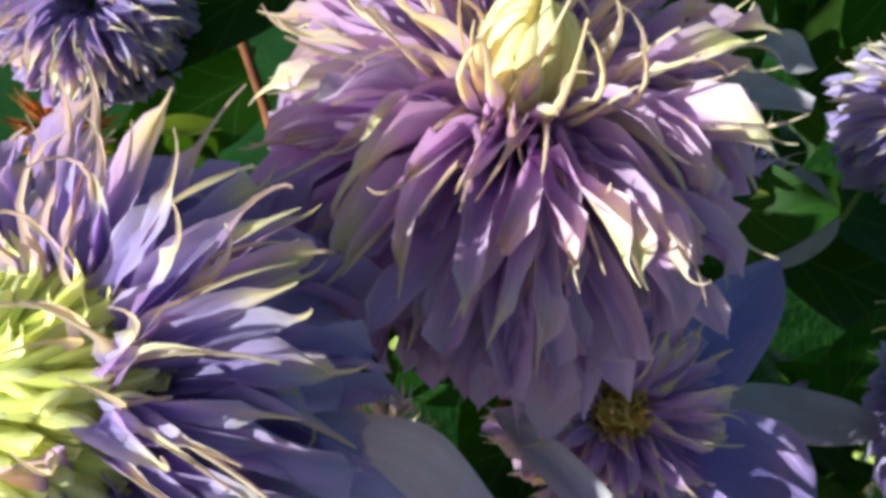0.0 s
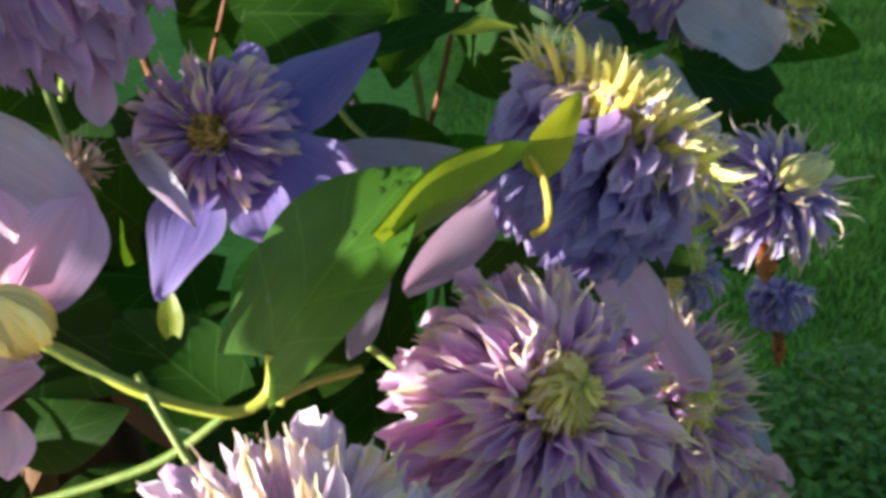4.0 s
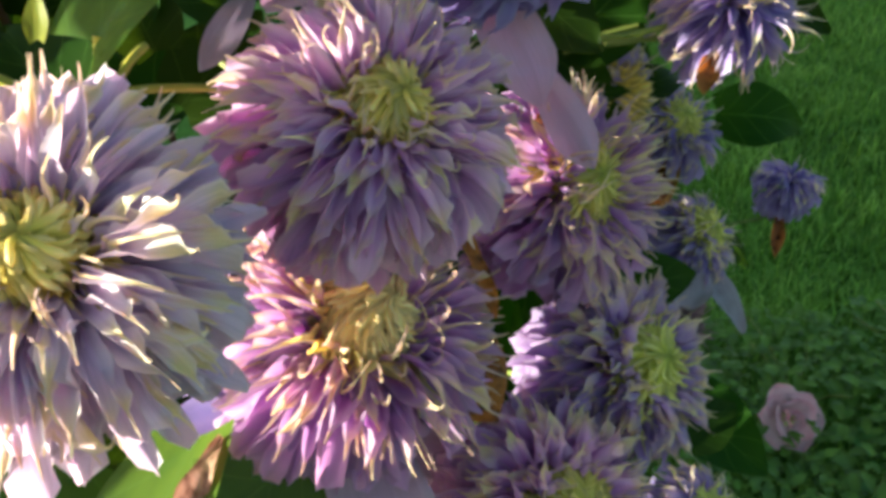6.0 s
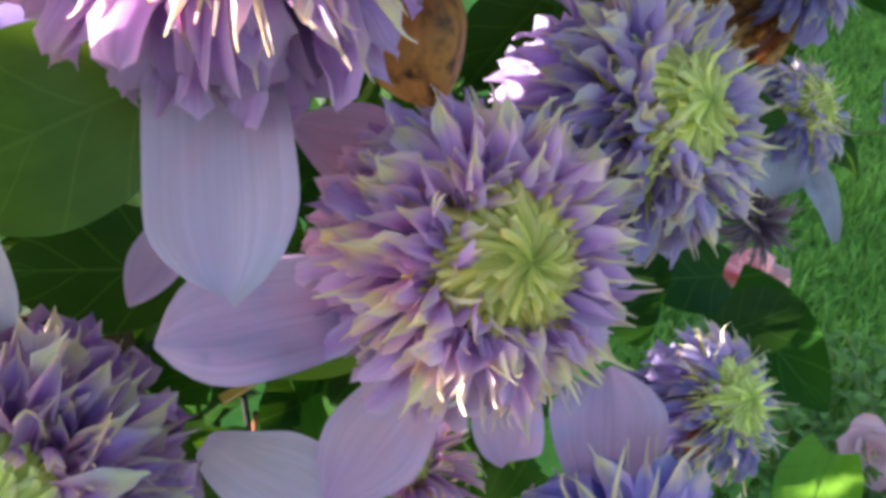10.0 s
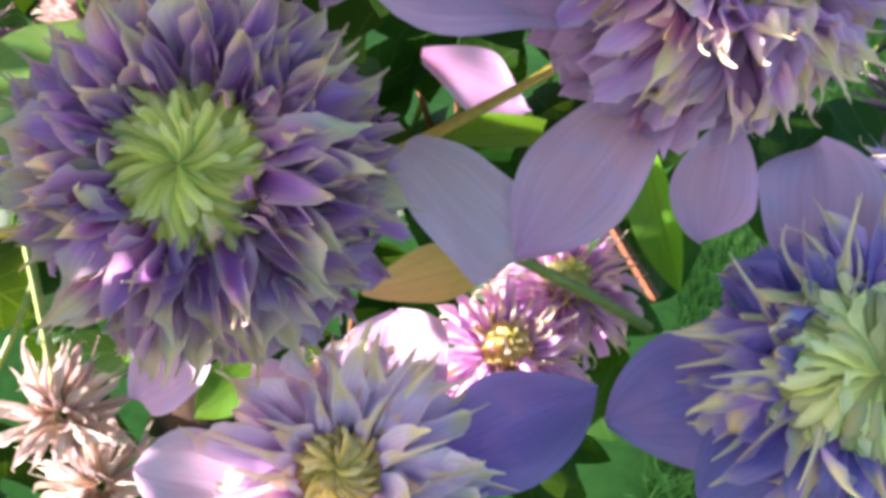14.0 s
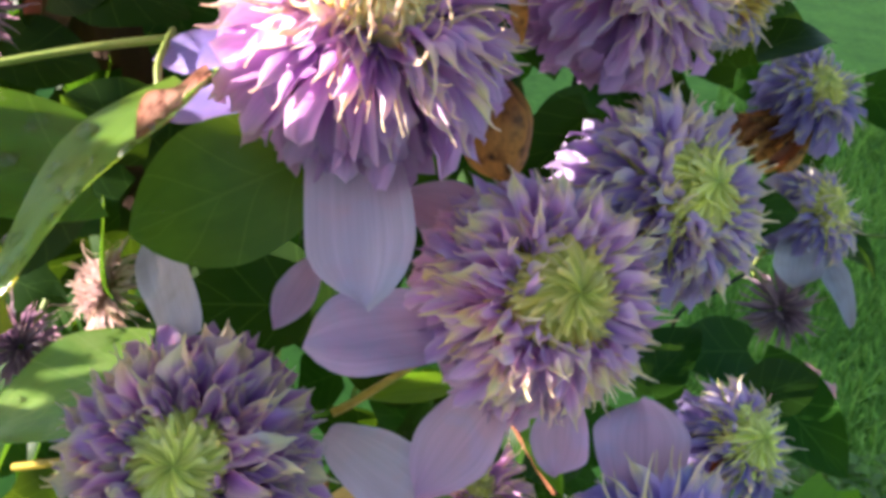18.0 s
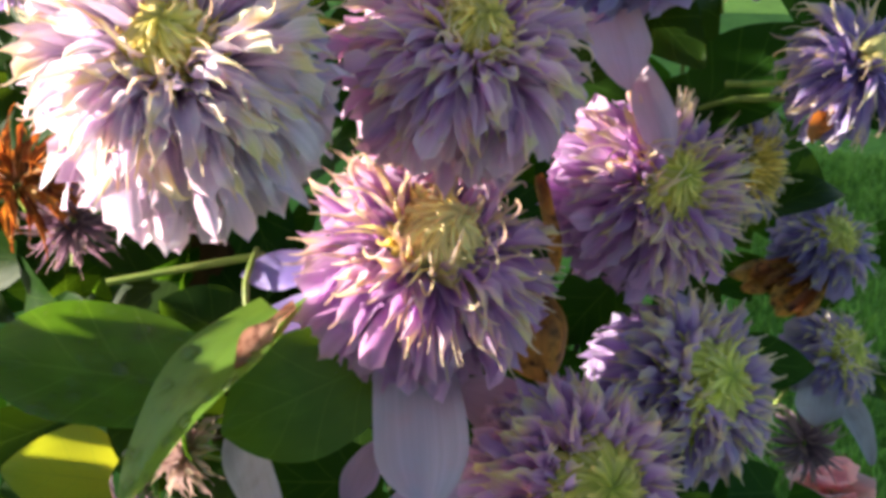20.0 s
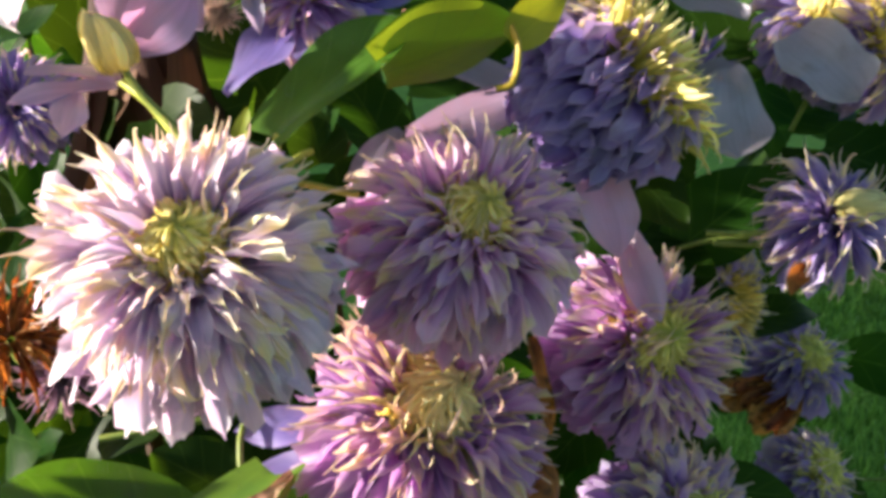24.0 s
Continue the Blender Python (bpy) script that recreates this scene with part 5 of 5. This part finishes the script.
# ---------------------------------------------------------------- stems
stem([(-0.1502, 0.2505, 1.9946), (-0.1343, 0.2462, 1.9880), (-0.1155, 0.2427, 1.9731), (-0.0898, 0.2413, 1.9617), (-0.0752, 0.2423, 1.9669), (-0.0713, 0.2447, 1.9820)], 0.0021, M_STEM_LIME)
stem([(-0.0755, 0.2418, 1.9625), (-0.0639, 0.2566, 1.9577), (-0.0459, 0.2703, 1.9514)], 0.0016, M_STEM_LIME)
stem([(-0.0885, 0.2433, 1.9610), (-0.1178, 0.2414, 1.9430), (-0.1671, 0.2439, 1.9281)], 0.0017, M_STEM)
stem([(-0.0717, 0.2416, 1.9622), (-0.0664, 0.2491, 1.9703), (-0.0636, 0.2597, 1.9720)], 0.0015, M_STEM_LIME)
stem([(-0.1681, 0.1946, 1.6315), (-0.1475, 0.1986, 1.6378), (-0.1253, 0.2030, 1.6442)], 0.0021, M_STEM_YELLOW)
stem([(-0.0107, 0.2244, 1.6905), (0.0003, 0.2371, 1.6949), (0.0276, 0.2878, 1.7012), (0.0382, 0.3125, 1.7044)], 0.0020, M_STEM_YELLOW)
stem([(0.0272, 0.2215, 1.6647), (0.0564, 0.2304, 1.6491), (0.0815, 0.2385, 1.6338)], 0.0021, M_STEM)
stem([(-0.1471, 0.2014, 1.6330), (-0.1361, 0.1890, 1.6076), (-0.1234, 0.1740, 1.5800)], 0.0019, M_STEM)
stem([(-0.1495, 0.2025, 1.6099), (-0.1528, 0.1877, 1.5916), (-0.1570, 0.1754, 1.5769)], 0.0015, M_STEM)
stem([(0.0439, 0.3492, 1.6154), (0.0619, 0.3403, 1.5973), (0.0830, 0.3308, 1.5772)], 0.0026, M_STEM_RED)
stem([(-0.0897, 0.3003, 1.7456), (-0.0812, 0.2942, 1.7317), (-0.0778, 0.2943, 1.7104)], 0.0028, M_STEM_RED)
stem([(-0.1491, 0.2119, 1.8352), (-0.1155, 0.2266, 1.8423), (-0.0864, 0.2490, 1.8446)], 0.0018, M_STEM)
stem([(-0.0802, 0.2196, 1.8280), (-0.0857, 0.2294, 1.8396), (-0.0908, 0.2490, 1.8473)], 0.0015, M_STEM)
stem([(0.1273, 0.4546, 1.6027), (0.1321, 0.4712, 1.6280), (0.1495, 0.4919, 1.6343), (0.1767, 0.5198, 1.6481)], 0.0013, M_TWIG)
stem([(-0.0519, 0.3996, 2.0060), (-0.0452, 0.3937, 1.9967), (-0.0335, 0.3862, 1.9850)], 0.0014, M_STEM)
stem([(0.1048, 0.3997, 1.9139), (0.1223, 0.4010, 1.9156), (0.1411, 0.4082, 1.9169)], 0.0018, M_STEM)
stem([(0.0905, 0.4486, 1.8853), (0.1093, 0.4565, 1.8910), (0.1318, 0.4642, 1.8938)], 0.0017, M_STEM)
stem([(0.0938, 0.4605, 1.8847), (0.0882, 0.4636, 1.8683), (0.0870, 0.4758, 1.8438)], 0.0017, M_STEM)

# ---------------------------------------------------------------- dead flowers
flower((-0.1221, 0.1733, 1.5752), (0.244, -0.851, 0.465), 0.0323, "straw", None, BARE, 60, "bleached dead bloom with papery hanging petals", stalk=(-0.1329, 0.1887, 1.5858), name="dead_flower", wide=1.3, droop=0.6, category="dead flower", group="dead blooms")
flower((-0.1637, 0.2795, 1.6857), (-0.605, -0.587, 0.537), 0.0323, "straw", "straw", BARE, 61, "dead straw-coloured bloom in the sun", stalk=(-0.1432, 0.2992, 1.6691), name="dead_flower", category="dead flower", group="dead blooms", eye=0.35)
flower((-0.2035, 0.2228, 1.8705), (0.347, -0.441, 0.828), 0.0380, "dry", None, BARE, 62, "crisp brown dead bloom under the leaves", stalk=(-0.1949, 0.2330, 1.8381), name="dead_flower", category="dead flower", group="dead blooms")
flower((-0.1888, 0.2402, 1.8486), (0.533, -0.842, 0.085), 0.0309, "faded", None, BARE, 63, "withered pinkish brown bloom", stalk=(-0.1983, 0.2458, 1.8192), name="dead_flower", category="dead flower", group="dead blooms")
flower((-0.2311, 0.4668, 2.0973), (-0.065, -0.816, 0.574), 0.0383, "blue", None, FULL, 64, "pale lilac bloom going over at the edges", stalk=(-0.2259, 0.5026, 2.0594))
flower((-0.2498, 0.4765, 2.0465), (-0.089, -0.971, 0.220), 0.0242, "dry", None, BARE, 65, "shrivelled orange brown bloom beside a dark leaf", stalk=(-0.2399, 0.5029, 2.0550), name="dead_flower", category="dead flower", group="dead blooms")
flower((-0.2312, 0.2758, 1.9697), (0.341, -0.825, 0.450), 0.0337, "blue", None, SMALL, 66, "shaded blue-lilac bloom beside the post", stalk=(-0.2322, 0.3124, 1.9502))
flower((-0.1478, 0.3307, 2.0178), (0.383, -0.908, -0.170), 0.0158, "straw", "straw", BARE, 67, "small golden dry seed head under the leaves", stalk=(-0.1639, 0.3670, 2.0370), name="dead_flower", category="dead flower", group="dead blooms")
flower((-0.1261, 0.1882, 1.5151), (0.423, -0.542, 0.726), 0.0367, "straw", None, BARE, 68, "loose heap of papery bleached dead petals", stalk=(-0.1411, 0.1986, 1.5341), name="dead_flower", category="dead flower", group="dead blooms")
flower((-0.1456, 0.1925, 1.7118), (0.384, -0.425, 0.820), 0.0247, "faded", None, BARE, 69, "withered bloom deep among the leaves", stalk=(-0.1444, 0.2117, 1.7255), name="dead_flower", category="dead flower", group="dead blooms")


def scrap():
    """A dry fallen petal stuck to the drooping leaf."""
    ob = new("dry_petal", blade_mesh("dry_petal", (-0.0535, 0.1661, 1.8383), (-0.0428, 0.1959, 1.8536), 0.0102, (0.002, -0.679, 0.734), M_TAN, fold=0.9, ripple=0.7, n=20, m=9, tail=0.5, seed=5))
    tagged(ob, "dry brown petal stuck to a wet leaf", "dead petal")


scrap()

# ---------------------------------------------------------------- foliage behind the blooms
LEAVES = []
for k in range(8):
    LEAVES.append(blade_mesh("leaf", (0, 0, 0), (1, 0, 0), random.Random(k).uniform(0.55, 0.8), (0, 0, 1), M_LEAF_SHADE, tail=0.6, heart=0.1, fold=random.Random(k + 9).uniform(0.0, 0.4), bow=random.Random(k + 20).uniform(-0.05, 0.1), base_width=0.5, sharp=1.5, seed=k, n=9, m=5, roll=random.Random(k + 30).uniform(-0.1, 0.25)))


def backing(count, lo, hi, size, seed):
    rng = random.Random(seed)
    for _ in range(count):
        p = Vector([rng.uniform(a, b) for a, b in zip(lo, hi)])
        face = Vector((rng.uniform(-0.9, 0.7), rng.uniform(-1.2, -0.2), rng.uniform(0.0, 1.1))).normalized()
        m = Matrix.Translation(p) @ stand(face, rng.uniform(0, 6.28)) @ Matrix.Scale(size * rng.uniform(0.7, 1.25), 4)
        part("leaf", rng.choice(LEAVES), vine, m)


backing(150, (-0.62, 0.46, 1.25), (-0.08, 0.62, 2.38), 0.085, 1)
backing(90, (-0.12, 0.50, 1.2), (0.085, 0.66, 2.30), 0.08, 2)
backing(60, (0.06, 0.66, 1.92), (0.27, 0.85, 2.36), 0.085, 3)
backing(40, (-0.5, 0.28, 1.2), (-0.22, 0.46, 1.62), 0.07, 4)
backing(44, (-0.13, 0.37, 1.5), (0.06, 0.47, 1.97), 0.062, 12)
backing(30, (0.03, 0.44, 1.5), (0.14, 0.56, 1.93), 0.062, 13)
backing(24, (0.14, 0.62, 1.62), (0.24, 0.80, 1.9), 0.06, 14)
# unseen leaves added overhead to shade the blooms on the right
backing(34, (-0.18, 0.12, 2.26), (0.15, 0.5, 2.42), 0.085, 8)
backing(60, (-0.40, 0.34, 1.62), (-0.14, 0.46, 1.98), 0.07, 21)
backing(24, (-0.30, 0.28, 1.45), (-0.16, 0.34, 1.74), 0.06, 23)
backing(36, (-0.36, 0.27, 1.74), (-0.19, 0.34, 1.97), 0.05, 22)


def shade_leaves(at, reach, spread, count, size, seed):
    """Unseen leaves added to the vine between blooms and sun for shade, turned sunward."""
    rng = random.Random(seed)
    across = SUN_TO.cross(Vector((0, 0, 1))).normalized()
    rise = across.cross(SUN_TO)
    for k in range(count):
        r, a = spread * math.sqrt((k + 0.5) / count), k * 2.4 + rng.uniform(-0.3, 0.3)
        p = Vector(at) + SUN_TO * (reach + rng.uniform(-0.04, 0.04)) + across * r * math.cos(a) + rise * r * math.sin(a)
        turn = stand(SUN_TO + Vector([rng.uniform(-0.4, 0.4) for _ in range(3)]), rng.uniform(0, 6.28))
        part("leaf", rng.choice(LEAVES), vine, Matrix.Translation(p) @ turn @ Matrix.Translation((-0.5 * size, 0, 0)) @ Matrix.Scale(size * rng.uniform(0.85, 1.15), 4))


# each call adds out-of-view leaves that keep the sun off one spot
shade_leaves((-0.0363, 0.1554, 1.7138), 0.36, 0.044, 12, 0.042, 31)
shade_leaves((0.1376, 0.2187, 1.6553), 0.43, 0.050, 13, 0.042, 32)
shade_leaves((0.2146, 0.5991, 1.6526), 0.98, 0.034, 6, 0.040, 41)
shade_leaves((0.1956, 0.6451, 1.7274), 1.02, 0.045, 9, 0.042, 42)
shade_leaves((-0.1700, 0.1620, 1.7980), 0.36, 0.020, 4, 0.034, 35)
shade_leaves((0.0692, 0.2357, 1.7603), 0.47, 0.052, 17, 0.040, 33)
shade_leaves((0.0170, 0.1930, 1.7960), 0.42, 0.026, 7, 0.034, 43)
shade_leaves((-0.0200, 0.2500, 1.9920), 0.50, 0.018, 6, 0.026, 38)
shade_leaves((0.1681, 0.3283, 1.6433), 0.55, 0.036, 9, 0.036, 44)
shade_leaves((0.1650, 0.4500, 2.0000), 0.85, 0.060, 10, 0.046, 45)
backing(12, (-0.31, 0.37, 1.35), (-0.2, 0.41, 1.62), 0.07, 16)
backing(26, (-0.2, 0.40, 1.25), (0.07, 0.50, 1.6), 0.06, 5)
rng = random.Random(77)
for k in range(12):
    a = Vector((rng.uniform(-0.5, 0.05), rng.uniform(0.54, 0.62), rng.uniform(1.2, 1.5)))
    pts = [a]
    for _ in range(4):
        pts.append(pts[-1] + Vector((rng.uniform(-0.09, 0.09), rng.uniform(-0.03, 0.03), rng.uniform(0.1, 0.26))))
    stem(pts, rng.uniform(0.0012, 0.003), rng.choice([M_STEM, M_STEM_RED, M_STEM_RED, M_TWIG]))


for k in range(8):
    x, y = rng.uniform(-0.32, 0.0), rng.uniform(0.42, 0.6)
    stem([(x, y, -0.02), (x + rng.uniform(-0.05, 0.05), y + rng.uniform(-0.03, 0.03), 0.5), (x + rng.uniform(-0.06, 0.06), y, 0.95), (x + rng.uniform(-0.08, 0.08), y, 1.4)], rng.uniform(0.003, 0.006), rng.choice([M_STEM_RED, M_TWIG]), taper=0.5)
backing(60, (-0.42, 0.44, 0.25), (0.02, 0.62, 1.25), 0.075, 17)


def wooden_post():
    x, y = -0.218, 0.390
    root = new("wooden_post")
    root.location = (x, y, 0)
    rows, uvs = [], []
    for i in range(60):
        z = 2.10 * i / 59 - 0.05
        thick = 1.0 if i < 57 else (59 - i) / 2.5
        rows.append([(thick * (0.036 + 0.007 * noise.noise((3 * math.cos(j * 0.449), 3 * math.sin(j * 0.449), z * 2))) * math.cos(j * 0.4488) + 0.02 * math.sin(z * 1.7), thick * 0.036 * math.sin(j * 0.4488) + thick * 0.008 * noise.noise((j * 1.3 % 6.1, z * 5, 2)), z) for j in range(15)])
        uvs.append([(j / 14, z) for j in range(15)])
    part("trunk", sheet("trunk", rows, M_BARK, uvs), root)
    rr = random.Random(4)
    for k in range(26):
        z, az = rr.uniform(1.90, 2.03), rr.uniform(2.6, 6.2)
        p = Vector((0.041 * math.cos(az), 0.041 * math.sin(az), z))
        q = p + Vector((rr.uniform(-0.03, 0.03), rr.uniform(-0.03, 0.01), rr.uniform(-0.16, -0.06)))
        part("bark_strip", blade_mesh("bark_strip", p, q, rr.uniform(0.015, 0.035), (math.cos(az), math.sin(az), 0.2), M_BARKSTRIP, fold=-0.4, ripple=0.2, seed=k, n=8, m=5, base_width=0.6, roll=-0.15), root)
    tagged(root, "weathered brown post with flaking bark behind the vine", "post")


wooden_post()


# ---------------------------------------------------------------- flower bed at the lawn's edge
def rose(at, axis, radius, seed, label, petals):
    rng = random.Random(seed)
    root = new("rose")
    root.matrix_basis = Matrix.Translation(at) @ stand(axis, rng.uniform(0, 6))
    for ring, (count, length, el) in enumerate(((6, 1.0, 8), (6, 0.86, 32), (5, 0.62, 55))):
        for k in range(count):
            m = Matrix.Rotation((k + 0.5 * ring + rng.uniform(-0.1, 0.1)) * 2 * math.pi / count, 4, "Z") @ Matrix.Rotation(-radians(el + rng.uniform(-8, 8)), 4, "Y") @ Matrix.Scale(radius * length, 4)
            part("petal", rng.choice(petals), root, m)
    part("centre", CENTRES["green"], root, Matrix.Translation((0, 0, 0.2 * radius)) @ Matrix.Scale(radius * 0.16, 4))
    part("stalk", tube_mesh("stalk", [(0, 0, 0), (0.01, 0, -0.4 * radius), root.matrix_basis.inverted() @ Vector((at[0] + 0.02, at[1] + 0.03, -0.02))], 0.004, M_STEM), root)
    tagged(root, label, "rose", "roses in the bed")


def rose_petals(mat):
    return petal_set("petal", mat, 5, 90, width=(0.42, 0.5), start=(0.1, 0.3), bend=(-0.3, 0.5), fold=(0.1, 0.3), ripple=(0.05, 0.15), tip=(0.4, 0.5), sharp=2.6, base=0.45, n=8, m=7)


rose((0.8625, 1.8422, 0.1830), (0.120, -0.743, 0.659), 0.1057, 1, "pale pink and white rose blooming low over the bed", rose_petals(M_ROSE))
rose((0.4649, 1.9111, 0.5736), (-0.165, 0.088, 0.982), 0.1152, 2, "salmon pink open rose at the lawn's edge", rose_petals(M_SALMON))


def bed_plant(at, spread, tall, count, seed, label, size=0.05):
    rng = random.Random(seed)
    root = new("bed_plant")
    root.location = (at[0], at[1], 0)
    for k in range(5):
        q = Vector((rng.uniform(-0.5, 0.5) * spread, rng.uniform(-0.5, 0.5) * spread, tall * rng.uniform(0.6, 1)))
        part("stem", tube_mesh("stem", [(0, 0, -0.02), q * 0.5 + Vector((0.02, 0, 0.03)), q], 0.003, M_STEM), root)
    items = []
    for k in range(count):
        rows, uvs = petal_points(rng, 0.28, start=0.2, bend=-0.7, fold=0.3, ripple=0.2, tip=0.6, n=4, m=3)
        r = math.sqrt(rng.random()) * spread
        az = rng.uniform(0, 6.28)
        h = tall * (1 - 0.6 * (r / spread) ** 2) * rng.uniform(0.25, 1)
        m = Matrix.Translation((r * math.cos(az), r * math.sin(az), h)) @ Matrix.Rotation(rng.uniform(0, 6.28), 4, "Z") @ Matrix.Rotation(rng.uniform(-0.6, 0.4), 4, "Y") @ Matrix.Scale(size * rng.uniform(0.6, 1.3), 4)
        items.append((rows, uvs, m))
    tagged(part("foliage", joined_petals("foliage", M_BEDLEAF, items), root), kind="stuff")
    tagged(root, label, "garden plant", "plants in the bed")


bed_plant((0.95, 2.05, 0), 0.36, 0.30, 420, 1, "low bushy green plant in the flower bed")
bed_plant((0.62, 1.80, 0), 0.30, 0.26, 320, 2, "low bushy green plant in the flower bed")
bed_plant((1.35, 2.15, 0), 0.34, 0.28, 380, 3, "low bushy green plant in the flower bed")
bed_plant((0.60, 2.20, 0), 0.24, 0.2, 240, 5, "straggling green weed at the lawn's edge")
bed_plant((0.98, 1.60, 0), 0.32, 0.2, 320, 4, "low bushy green plant in the flower bed")
bed_plant((1.38, 1.72, 0), 0.32, 0.22, 320, 6, "low bushy green plant in the flower bed")


# ---------------------------------------------------------------- unseen hedges, added to shade the lawn
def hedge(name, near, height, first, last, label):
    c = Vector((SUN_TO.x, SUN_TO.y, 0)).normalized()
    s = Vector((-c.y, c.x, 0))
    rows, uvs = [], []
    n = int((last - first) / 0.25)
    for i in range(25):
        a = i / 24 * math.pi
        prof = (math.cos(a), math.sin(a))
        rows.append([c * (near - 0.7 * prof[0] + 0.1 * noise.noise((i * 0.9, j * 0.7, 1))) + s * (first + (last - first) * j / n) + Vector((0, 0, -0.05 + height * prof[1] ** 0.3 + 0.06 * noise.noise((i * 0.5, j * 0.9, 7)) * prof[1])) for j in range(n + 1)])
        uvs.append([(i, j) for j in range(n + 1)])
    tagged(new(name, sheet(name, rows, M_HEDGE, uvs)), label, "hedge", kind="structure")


hedge("hedge", 3.6, 1.7, -3.0, 9.0, "unseen green hedge added to block low sun")
hedge("tall_hedge", 5.2, 2.3, -11.0, -0.75, "unseen dark green hedge added to shade the lawn")
